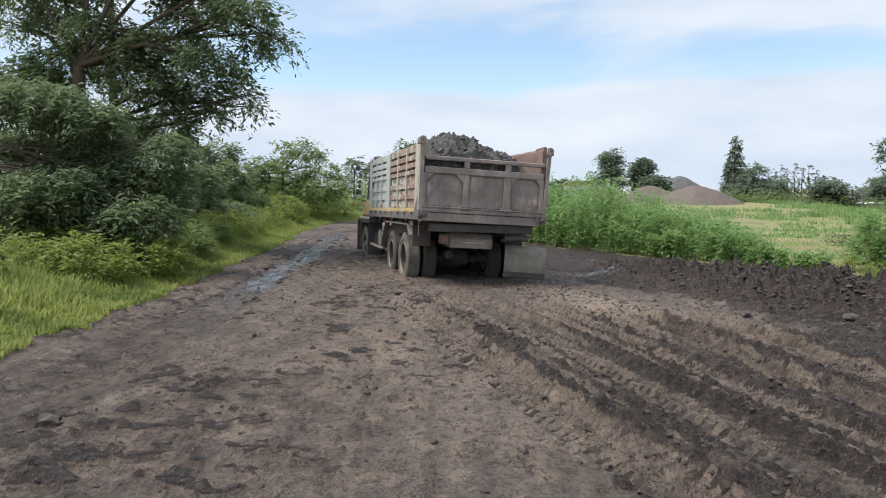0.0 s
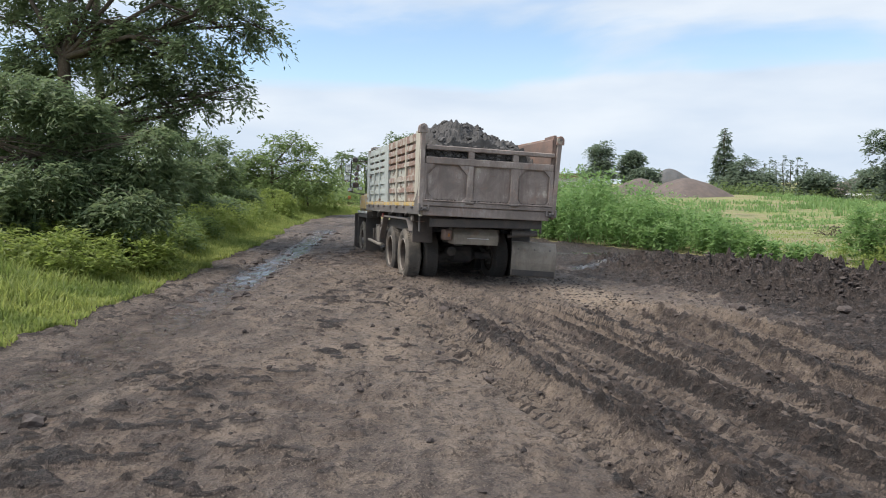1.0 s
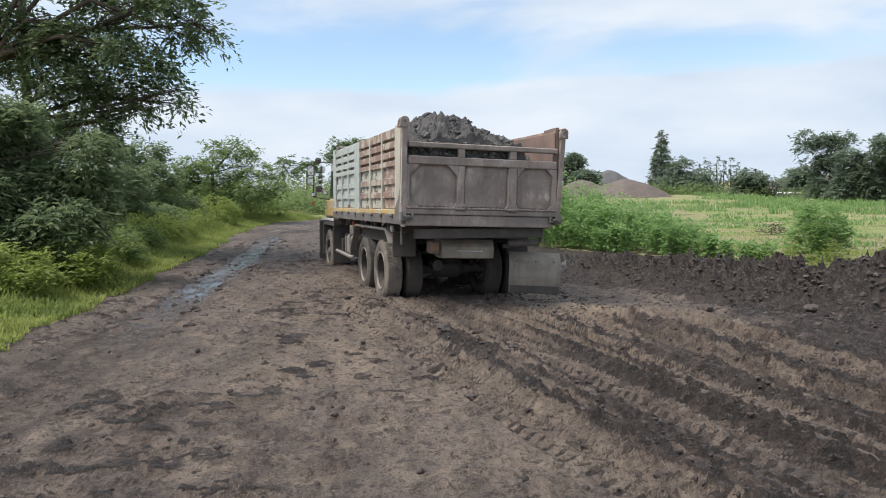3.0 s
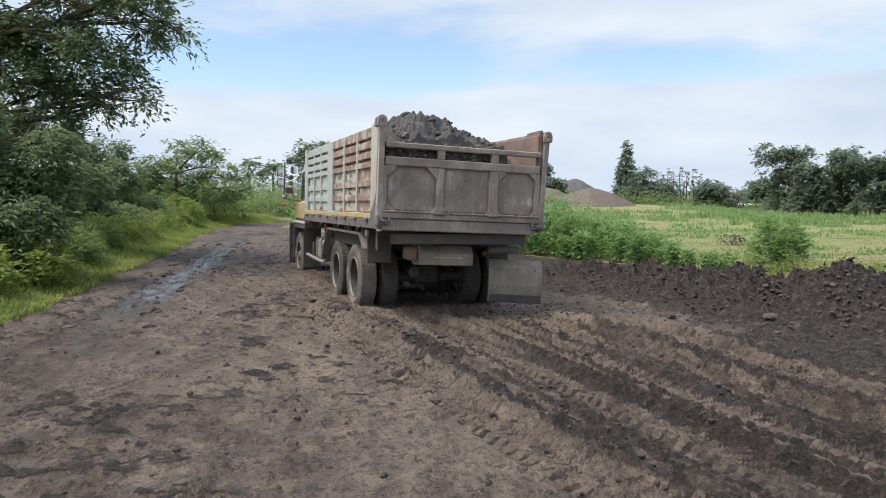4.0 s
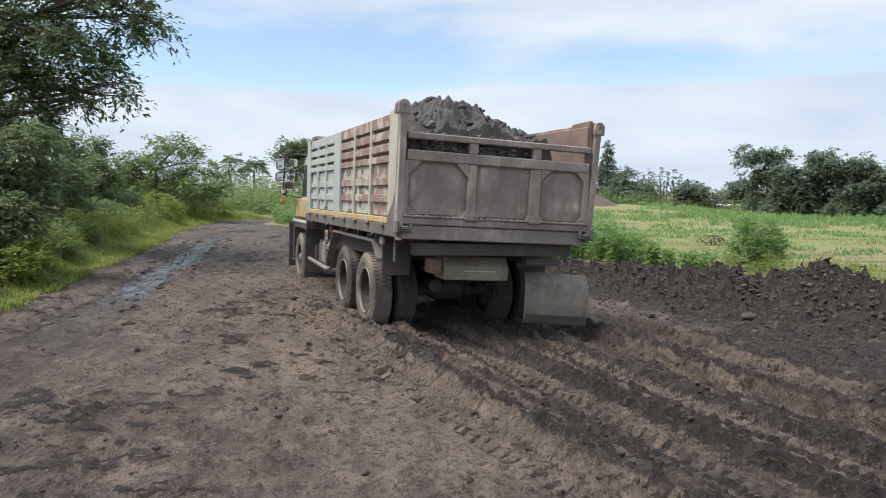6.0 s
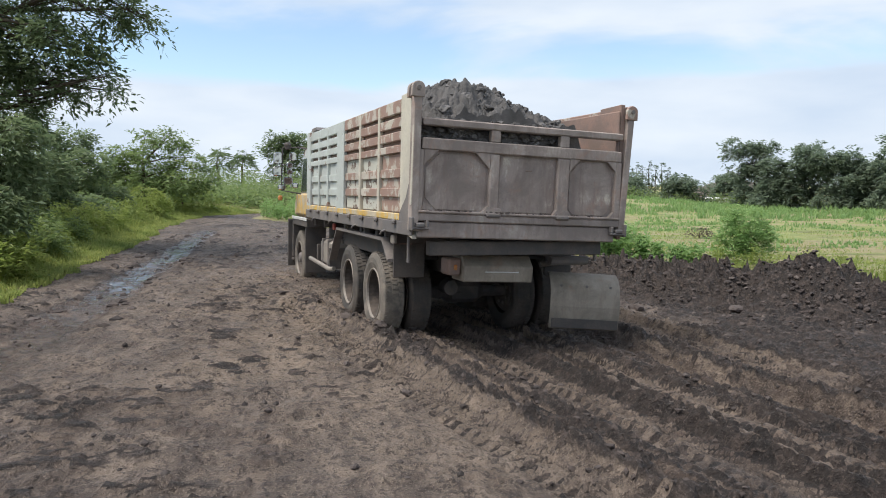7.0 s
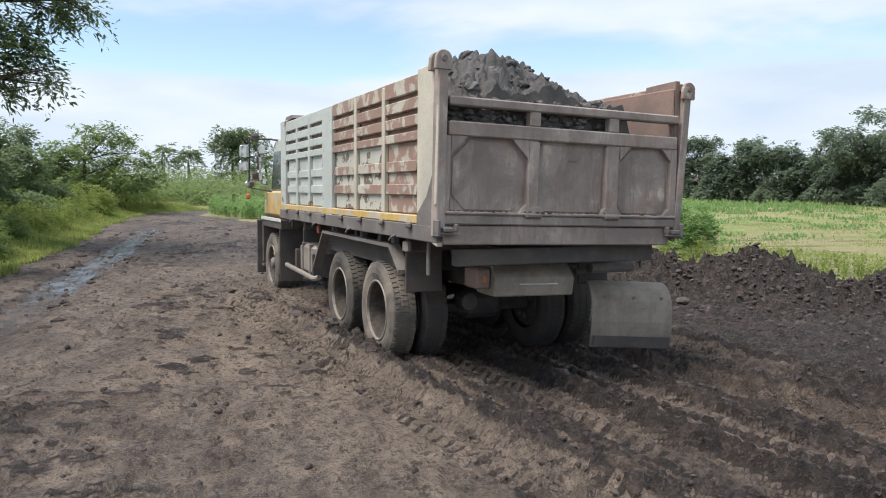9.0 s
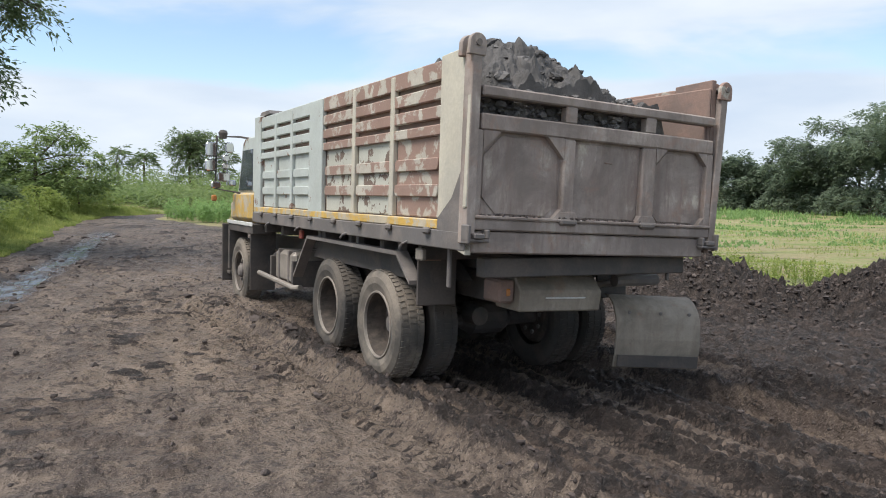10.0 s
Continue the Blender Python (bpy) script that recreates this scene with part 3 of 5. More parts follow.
def ground():
    xs = spread([(-3000, -600, 300), (-600, -120, 40), (-120, -30, 5), (-30, -9, 0.8), (-9, -5.5, 0.12), (-5.5, -0.6, 0.036), (-0.6, 6.0, 0.027), (6.0, 10.0, 0.06), (10, 16, 0.12), (16, 40, 0.8), (40, 160, 5), (160, 600, 40), (600, 3000, 300)])
    ys = spread([(-3000, -400, 260), (-400, -40, 30), (-40, 1, 1.0), (1, 3.2, 0.08), (3.2, 9.5, 0.027), (9.5, 11, 0.036), (11, 18, 0.06), (18, 32, 0.14), (32, 60, 0.6), (60, 160, 3), (160, 600, 30), (600, 4000, 250)])
    X, Y = np.meshgrid(xs, ys)
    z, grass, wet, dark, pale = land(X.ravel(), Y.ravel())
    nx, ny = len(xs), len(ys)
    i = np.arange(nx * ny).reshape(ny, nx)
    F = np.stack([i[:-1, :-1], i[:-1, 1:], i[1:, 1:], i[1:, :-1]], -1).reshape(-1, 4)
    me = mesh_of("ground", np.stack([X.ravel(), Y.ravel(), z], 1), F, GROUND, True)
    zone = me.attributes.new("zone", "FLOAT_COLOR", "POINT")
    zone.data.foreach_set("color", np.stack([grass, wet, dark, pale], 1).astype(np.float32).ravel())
    return tagged(new("ground", me), "rutted brown dirt road with wet mud and green verges", "ground", kind="structure")


ground()


# ---- the tipper lorry: x to its right, y forward from the tailgate, z up ----
AXLES = (1.78, 3.14, 7.22)
TYRE_R = 0.52


def wheel(truck, x, y, front=False):
    """One tyre with its rim and hub; x is the middle of the tread, the outer face looks away from the lorry's middle."""
    side = -1 if x < 0 else 1
    w = 0.145
    rows = [(-w * 0.8, 0.30), (-w * 0.86, 0.325), (-w, 0.39), (-w * 0.98, 0.45), (-w * 0.80, 0.505), (-w * 0.6, TYRE_R - 0.006),
            (0, TYRE_R - 0.004), (w * 0.6, TYRE_R - 0.006), (w * 0.80, 0.505), (w * 0.98, 0.45), (w, 0.39), (w * 0.86, 0.325), (w * 0.8, 0.30)]
    bm = ring(rows, 44)
    # tread blocks round both shoulders and the middle
    for i in range(58):
        a = 2 * math.pi * (i + 0.5) / 58
        for cx, wide, turn in ((-w * 0.56, 0.056, 0.18), (w * 0.56, 0.056, -0.18), (0, 0.06, 0.0)):
            m = Matrix.Rotation(a + turn * 0.25, 4, "X") @ Matrix.LocRotScale((cx, 0, TYRE_R - 0.004), Euler((0, 0, turn)), (wide, 0.036, 0.010))
            bmesh.ops.create_cube(bm, size=1, matrix=m)
    # all but the outer left tyres take the rubber darkened for shade
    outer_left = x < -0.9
    tyre = part("wheel", bm, (RUBBER if y < 2 or front else RUBBER_DARK) if outer_left else RUBBER_SHADED, truck, "dusty mud-caked rubber tyre" if outer_left else "muddy tyre coloured black for the shade under the truck", pose(x, y, TYRE_R))
    dish = 0.035 if front else -0.10
    out = [(w * 0.80, 0.318), (w * 0.88, 0.308), (w * 0.70, 0.298), (dish + 0.02, 0.275), (dish - 0.02, 0.235), (dish, 0.12), (dish + 0.02, 0.0)]
    bm = ring([(side * a, r) for a, r in out], 36)
    part("rim", bm, RIM, tyre, "rusty steel rim")
    part("flange", ring([(side * a, r) for a, r in ((w * 0.78, 0.322), (w * 0.92, 0.316), (w * 0.92, 0.302), (w * 0.74, 0.296))], 36), TANK, tyre, "dusty rim flange")
    hub_rows = [(dish, 0.105), (dish + 0.07, 0.10), (dish + 0.10, 0.075), (dish + 0.115, 0.0)]
    bm = ring([(side * a, r) for a, r in hub_rows], 18)
    for i in range(8):
        a = 2 * math.pi * i / 8
        m = Matrix.Translation((side * (dish + 0.012), 0.165 * math.cos(a), 0.165 * math.sin(a)))
        bmesh.ops.create_cone(bm, cap_ends=True, segments=6, radius1=0.024, radius2=0.020, depth=0.075, matrix=m @ Matrix.Rotation(math.pi / 2, 4, "Y"))
    part("hub", bm, SILL, tyre, "muddy wheel hub with bolts")
    return tyre


def chamfered(x0, x1, z0, z1, cut=(0, 0, 0, 0)):
    """Outline of a panel with its corners cut: lower left, lower right, upper right, upper left."""
    a, b, c, d = cut
    pts = []
    for (x, z, sx, sz, q, flip) in ((x0, z0, 1, 1, a, 0), (x1, z0, -1, 1, b, 1), (x1, z1, -1, -1, c, 0), (x0, z1, 1, -1, d, 1)):
        if q:
            e = [(x, z + sz * q), (x + sx * q, z)]
            pts += e[::-1] if flip else e
        else:
            pts.append((x, z))
    return pts


def side_wall(truck, s):
    """One long side of the tipper body; s is -1 on the left."""
    X0, X1 = 1.17, 1.25                              # inner skin and outer ribs
    box = lambda *d, b=0.008: boxes(*[(s * a, s * c, y0, y1, z0, z1) for a, c, y0, y1, z0, z1 in d], bevel=b)
    wall = part("side_wall", box((X0, X0 + 0.022, 0.05, 6.06, 1.40, 2.74)), RUST, truck, "rusty steel side wall")
    # tall plain plates at the ends and in the middle
    part("rear_plate", prism([(0.05, 1.30), (0.485, 1.40), (0.485, 2.80), (0.40, 2.805), (0.05, 2.815)], s * (X0 + 0.024), s * X1, "x", 0.006), CREAM if s < 0 else RUST, wall, "painted steel end plate")
    # grey area with a slanting edge over the plate's lower rear corner
    part("corner_patch", prism([(0.06, 2.03), (0.06, 1.34), (0.478, 1.43), (0.478, 1.56), (0.26, 1.72)], s * X1, s * (X1 + 0.004), "x"), SILL, wall, "grey lower rear corner of the end plate")
    part("middle_post", box((X0 + 0.024, X1, 3.20, 3.64, 1.42, 2.772)), TEAL if s < 0 else CREAM, wall, "pale painted middle post")
    part("front_post", box((X0 + 0.024, X1, 5.74, 6.06, 1.42, 2.80)), TEAL, wall, "pale teal front post")
    for y0, y1, paint, rail in ((0.485, 3.20, FLAKED, RUST), (3.64, 5.74, TEAL, TEAL)):
        step = (y1 - y0) / 3
        for z0, z1 in ((2.205, 2.29), (2.335, 2.435), (2.48, 2.585), (2.63, 2.775)):
            part("rail", box((X0 + 0.024, X1 - 0.012, y0, y1, z0, z1)), RUST_RAIL if rail is RUST else TEAL, wall, "flaked paint rail")
        for i in range(3):
            a, b = y0 + i * step, y0 + (i + 1) * step
            if i:
                part("rib", box((X0 + 0.024, X1 - 0.004, a - 0.04, a + 0.04, 1.55, 2.755)), CREAM if rail is RUST else TEAL, wall)
            a, b = a + 0.05, b - 0.05
            # pressed panel: three fields with raised folds between
            dims = [(X0 + 0.023, X0 + 0.034, a, b, 1.56, 2.21)]
            paint = (RUST_RAIL if i == 0 else FLAKED) if rail is RUST else TEAL
            panel = part("panel", box(*dims), paint, wall)
            for zc in (1.775, 1.985):
                fold = prism([(a + 0.02, zc - 0.05), (b - 0.02, zc - 0.05), (b - 0.004, zc - 0.02), (b - 0.004, zc + 0.02), (b - 0.02, zc + 0.05), (a + 0.02, zc + 0.05), (a + 0.004, zc + 0.02), (a + 0.004, zc - 0.02)],
                             s * (X0 + 0.034), s * (X0 + 0.062), "x", 0.006)
                part("fold", fold, RUST_RAIL if rail is RUST else TEAL, panel)
    part("yellow_stripe", box((X0 + 0.025, X1 + 0.002, 0.49, 6.06, 1.475, 1.55)), YELLOW, wall, "chipped yellow paint stripe")
    part("sill", box((X0 - 0.05, X1 + 0.006, 0.05, 6.10, 1.33, 1.472)), SILL, wall, "grey muddy steel sill")
    for y in (0.62, 1.35, 2.05, 2.75, 3.5, 4.2, 4.9, 5.6):
        part("bolt", box((X1 + 0.004, X1 + 0.045, y - 0.05, y + 0.05, 1.43, 1.485), b=0.015), SILL, wall)
    # hooks for the sheet under the sill
    for y in (1.0, 2.4, 3.9, 5.2):
        part("rope_hook", tube([(s * (X1 - 0.02), y, 1.36), (s * (X1 + 0.05), y, 1.33), (s * (X1 + 0.05), y + 0.05, 1.30)], [0.011] * 3, 6), SILL, wall)
    return wall


def tailgate(truck):
    # the whole gate hangs a little low on the right
    hang = pose(-0.045, 0, 0, 0, 1.3, 0)
    gate = part("tailgate", boxes((-1.20, 1.20, 0.055, 0.075, 1.46, 2.28)), TAIL, truck, "mud-stained grey-brown steel tailgate", hang)
    part("top_rail", boxes((-1.17, 1.20, 0.0, 0.10, 2.435, 2.512), bevel=0.012), TAIL, gate)
    part("upper_beam", boxes((-1.17, 1.19, 0.0, 0.09, 2.190, 2.312), bevel=0.012), TAIL, gate)
    part("lower_beam", boxes((-1.20, 1.20, 0.0, 0.09, 1.462, 1.545), bevel=0.012), TAIL, gate)
    part("bottom_lip", boxes((-1.19, 1.19, -0.016, 0.03, 1.548, 1.572), bevel=0.006), TAIL, gate, "dented folded lip")
    for x0, x1 in ((-0.415, -0.300), (0.390, 0.540)):
        mid = (x0 + x1) / 2
        part("upright", boxes((x0, x1, 0.004, 0.08, 1.545, 2.190), bevel=0.014), TAIL, gate)
        part("stub", boxes((mid - 0.055, mid + 0.055, 0.006, 0.085, 2.312, 2.435)), TAIL, gate)
        part("hinge_pin", boxes((mid - 0.085, mid + 0.085, -0.03, 0.02, 1.52, 1.575), bevel=0.018), SILL, gate)
        part("foot", prism([(mid - 0.13, 1.545), (mid + 0.13, 1.545), (mid + 0.075, 1.63), (mid - 0.075, 1.63)], 0.002, 0.06, "y", 0.008), TAIL, gate)
    part("end_upright", boxes((-1.20, -1.145, 0.004, 0.085, 1.545, 2.190)), TAIL, gate)
    part("end_upright", boxes((1.125, 1.20, 0.004, 0.085, 1.545, 2.190)), TAIL, gate)
    # gussets that cut the corners of the two outer panels
    for x, z, sx, sz, q in ((-1.145, 2.19, 1, -1, 0.15), (-0.415, 2.19, -1, -1, 0.16), (0.54, 2.19, 1, -1, 0.12), (1.125, 2.19, -1, -1, 0.11),
                            (-1.145, 1.545, 1, 1, 0.12), (-0.415, 1.545, -1, 1, 0.10), (0.54, 1.545, 1, 1, 0.06), (1.125, 1.545, -1, 1, 0.09)):
        part("gusset", prism([(x, z), (x + sx * q, z), (x, z + sz * q)], 0.006, 0.055, "y"), TAIL, gate)
    for x0, x1, cut in ((-1.115, -0.44, (0.12, 0.10, 0.16, 0.15)), (-0.285, 0.375, (0.03, 0.03, 0.02, 0.02)), (0.56, 1.10, (0.06, 0.09, 0.11, 0.12))):
        part("panel", prism(chamfered(x0, x1, 1.585, 2.165, cut), 0.047, 0.056, "y", 0.004), TAIL_PANEL, gate, "scraped and scratched steel panel")
    part("dent", boxes((0.02, 0.10, 0.041, 0.048, 2.03, 2.042), bevel=0.003), RUST, gate)
    # corner posts with rounded pin hooks on top
    for s, top in ((-1, 2.87), (1, 2.83)):
        lean = 0.05 if s > 0 else 0.0
        post = part("corner_post", prism([(s * 1.185, 1.36), (s * 1.262, 1.36), (s * (1.275 + lean), top - 0.12), (s * (1.195 + lean), top - 0.12)], -0.004, 0.115, "y", 0.006), TAIL, gate, "muddy corner post")
        for y0, y1 in ((-0.014, 0.026), (0.098, 0.15)):
            x = s * (1.24 + lean)
            knob = [(x - 0.075, top - 0.16), (x + 0.07, top - 0.16)] + [(x + 0.072 * math.cos(radians(a)), top - 0.072 + 0.072 * math.sin(radians(a))) for a in range(-10, 191, 25)]
            part("hook", prism(knob, y0, y1, "y", 0.006), RUST_RAIL if s > 0 else TAIL, post, "rounded rusty pin hook")
        part("hook_pin", tube([(s * (1.24 + lean), -0.03, top - 0.07), (s * (1.24 + lean), 0.17, top - 0.07)], [0.024, 0.024], 10), SILL, post)
        part("cheek", boxes((s * 1.262, s * 1.272, 0.0, 0.05, 1.62, 2.66)), CREAM if s < 0 else RUST, post)
        part("latch", boxes((s * 1.08, s * 1.275, -0.045, 0.05, 1.375, 1.40), (s * 1.08, s * 1.11, -0.045, 0.05, 1.40, 1.47), (s * 1.245, s * 1.275, -0.05, 0.05, 1.36, 1.50), (s * 1.13, s * 1.22, -0.06, 0.0, 1.40, 1.44)), SILL, post, "tailgate latch")
    # mud caught along the lower edge
    rng = np.random.default_rng(17)
    spots = [(rng.uniform(-1.15, 1.15), rng.uniform(-0.01, 0.03), 1.575, rng.uniform(0.008, 0.026)) for _ in range(70)]
    crumbs = new("caught_mud", clods("caught_mud", spots, 18, CLOD, 1))
    crumbs.parent = gate
    tagged(crumbs, "crumbs of mud on the lower edge", kind="stuff")
    return gate


def load(truck):
    """Heaped wet earth with rough clods."""
    n, m = 170, 330
    X, Y = np.meshgrid(np.linspace(-1.165, 1.165, n), np.linspace(0.12, 5.85, m))
    top = np.interp(Y, (0.1, 0.35, 0.7, 1.15, 1.7, 2.4, 3.1, 4.0, 5.0, 5.9), (2.53, 2.62, 2.79, 2.82, 2.73, 2.62, 2.60, 2.55, 2.5, 2.4))
    lean = np.interp(X, (-1.15, -0.95, -0.6, -0.2, 0.15, 0.5, 0.8, 1.15), (-0.42, -0.02, 0.20, 0.10, -0.05, -0.16, -0.14, -0.36))
    Z = top + lean * np.interp(Y, (0.1, 0.7, 2, 6), (0.45, 1, 1, 0.8))
    r = fbm(X * 2.2, Y * 2.2, 101, 5, 0.62)
    Z = Z - 0.34 * smooth(0.60, 0.85, X) * smooth(1.3, 0.7, Y)
    Z = Z + 0.16 * np.abs(fbm(X * 9, Y * 9, 121, 3, 0.7) - 0.5) + 0.045 * (fbm(X * 19, Y * 19, 131, 2) - 0.5)
    Z = Z + (r - 0.5) * 0.36 + 0.30 * np.abs(fbm(X * 6, Y * 6, 111, 3) - 0.5)
    Z = np.minimum(Z, np.where(np.abs(X) > 1.05, 2.6, 9))
    Y[0], Z[0] = 0.11, 2.1
    i = np.arange(n * m).reshape(m, n)
    F = np.stack([i[:-1, :-1], i[:-1, 1:], i[1:, 1:], i[1:, :-1]], -1).reshape(-1, 4)
    ob = new("earth_load", mesh_of("earth_load", np.stack([X.ravel(), Y.ravel(), Z.ravel()], 1), F, LOAD, False))
    ob.parent = truck
    tagged(ob, "heaped dark grey-brown wet earth")
    rng = np.random.default_rng(5)
    spots = []
    for _ in range(1500):
        x, y = rng.uniform(-1.05, 1.05), rng.uniform(0.25, 5.4)
        a, b = min(m - 1, int((y - 0.12) / 5.73 * (m - 1))), min(n - 1, int((x + 1.15) / 2.3 * (n - 1)))
        spots.append((x, y, Z[a, b] - 0.01, rng.uniform(0.008, 0.042) * (2.0 if rng.random() < 0.08 else 1)))
    spots += [(-0.52, 0.85, 2.98, 0.10), (-0.40, 0.95, 2.96, 0.10), (-0.62, 0.70, 2.90, 0.08), (-0.15, 1.0, 2.87, 0.09), (0.62, 0.9, 2.60, 0.15), (0.80, 1.0, 2.58, 0.13), (-0.85, 3.05, 2.74, 0.11), (-0.88, 2.8, 2.72, 0.09)]
    for _ in range(420):
        spots.append((rng.uniform(-1.1, 0.42), rng.uniform(0.10, 0.20), rng.uniform(2.26, 2.54), rng.uniform(0.015, 0.055)))
    me = clods("loose_earth", spots, 6, LOAD)
    c = new("loose_earth", me)
    c.parent = ob
    tagged(c, "loose clods of earth", kind="stuff")


def clods(name, spots, seed, material, fineness=2):
    """Many rough lumps in one mesh: x, y, z, size."""
    rng = np.random.default_rng(seed)
    bm = bmesh.new()
    bmesh.ops.create_icosphere(bm, subdivisions=fineness, radius=1)
    base = np.array([v.co[:] for v in bm.verts])
    tris = np.array([[v.index for v in f.verts] for f in bm.faces])
    bm.free()
    V, F = [], []
    for k, (x, y, z, r) in enumerate(spots):
        a = rng.uniform(0, 2 * math.pi)
        rot = np.array([[math.cos(a), -math.sin(a), 0], [math.sin(a), math.cos(a), 0], [0, 0, 1]])
        off = rng.uniform(0, 50)
        bumpy = 0.5 + 0.9 * vnoise(base[:, 0] * 1.9 + off + base[:, 2] * 1.3, base[:, 1] * 1.9 + off - base[:, 2] * 0.9, 7) + 0.35 * (vnoise(base[:, 0] * 5 + off, base[:, 1] * 5 + base[:, 2] * 4, 9) - 0.5)
        p = base * bumpy[:, None] * np.array([1, rng.uniform(0.6, 1), rng.uniform(0.42, 0.75)])
        V.append((p @ rot.T) * r + (x, y, z))
        F.append(tris + k * len(base))
    return mesh_of(name, np.concatenate(V), np.concatenate(F), material, False)


def cab(truck):
    c = part("cab", boxes((-1.15, 1.15, 6.15, 7.95, 1.30, 1.62), (-1.13, 1.13, 6.15, 7.93, 1.60, 1.75), bevel=0.05), YELLOW, truck, "yellow lorry cab")
    part("cab_top", prism([(6.20, 1.74), (7.93, 1.74), (7.62, 2.54), (7.45, 2.62), (6.20, 2.62)], -1.04, 1.04, "x", 0.03), TEAL, c, "pale cab roof and pillars")
    for s in (-1, 1):
        part("door_window", prism([(6.95, 1.78), (7.80, 1.78), (7.55, 2.42), (6.95, 2.42)], s * 1.041, s * 1.052, "x", 0.003), GLASS, c, "dark cab window")
        part("door", boxes((s * 1.148, s * 1.162, 6.45, 7.75, 1.36, 1.72)), YELLOW, c, "yellow cab door")
        part("wheel_arch", boxes((s * 0.9, s * 1.2, 6.30, 7.85, 1.14, 1.29), (s * 0.9, s * 1.2, 7.78, 7.88, 0.5, 1.2)), BLACK, c)
        part("arch_stripe", boxes((s * 1.202, s * 1.216, 6.28, 7.88, 1.25, 1.31)), WHITE, c, "white edge over the wheel")
        # mirrors, lamps and horn on a bent arm
        arm = part("mirror_arm", tube([(s * 1.00, 7.3, 2.60), (s * 1.10, 7.55, 2.635), (s * 1.44, 7.66, 2.63), (s * 1.46, 7.66, 1.80), (s * 1.10, 7.5, 1.74)], [0.016] * 5, 6), BLACK, c, "black mirror arm")
        part("mirror_stay", tube([(s * 1.46, 7.66, 2.30), (s * 1.28, 7.64, 2.30), (s * 1.28, 7.64, 1.86)], [0.012] * 3, 6), CHROME, arm)
        for x, z, w, h, b in ((1.53, 2.42, 0.085, 0.115, 0.03), (1.54, 2.17, 0.085, 0.095, 0.03), (1.245, 2.46, 0.07, 0.085, 0.035), (1.30, 2.29, 0.06, 0.055, 0.03), (1.30, 2.16, 0.06, 0.05, 0.03), (1.33, 1.99, 0.10, 0.075, 0.035), (1.19, 1.90, 0.06, 0.05, 0.025), (1.45, 1.86, 0.08, 0.055, 0.03)):
            part("mirror", boxes((s * (x - w), s * (x + w), 7.62, 7.70, z - h, z + h), bevel=b), CHROME, arm, "chrome-backed side mirror")
            part("mirror_glass", boxes((s * (x - w + 0.02), s * (x + w - 0.02), 7.612, 7.618, z - h + 0.02, z + h - 0.02), bevel=0), MIRROR, arm)
        part("horn", ring([(-0.07, 0.0), (-0.06, 0.055), (0.03, 0.075), (0.07, 0.05), (0.08, 0.0)], 16, "z"), BLACK, arm, at=pose(s * 1.345, 7.66, 2.66))
        part("guide_lamp", boxes((s * 1.44, s * 1.52, 7.6, 7.68, 1.60, 1.70), bevel=0.02), ORANGE, arm, "orange marker lamp")
        part("front_flap", boxes((s * 0.82, s * 1.2, 6.42, 6.44, 0.30, 1.2)), BLACK, c, "black rubber mudflap")
        part("step", boxes((s * 1.0, s * 1.2, 7.75, 7.95, 0.42, 0.47), (s * 1.1, s * 1.14, 7.86, 7.9, 0.42, 1.0)), BLACK, c)
        part("corner_skirt", boxes((s * 1.08, s * 1.28, 7.93, 7.97, 0.30, 1.24), bevel=0.012), BLACK, c)
    part("bumper", boxes((-1.18, 1.18, 7.95, 8.08, 0.45, 0.85), bevel=0.03), YELLOW, c)
    part("windscreen", prism([(-1.02, 1.80), (1.02, 1.80), (0.98, 2.42), (-0.98, 2.42)], 7.88, 7.90, "y"), GLASS, c)
    return c


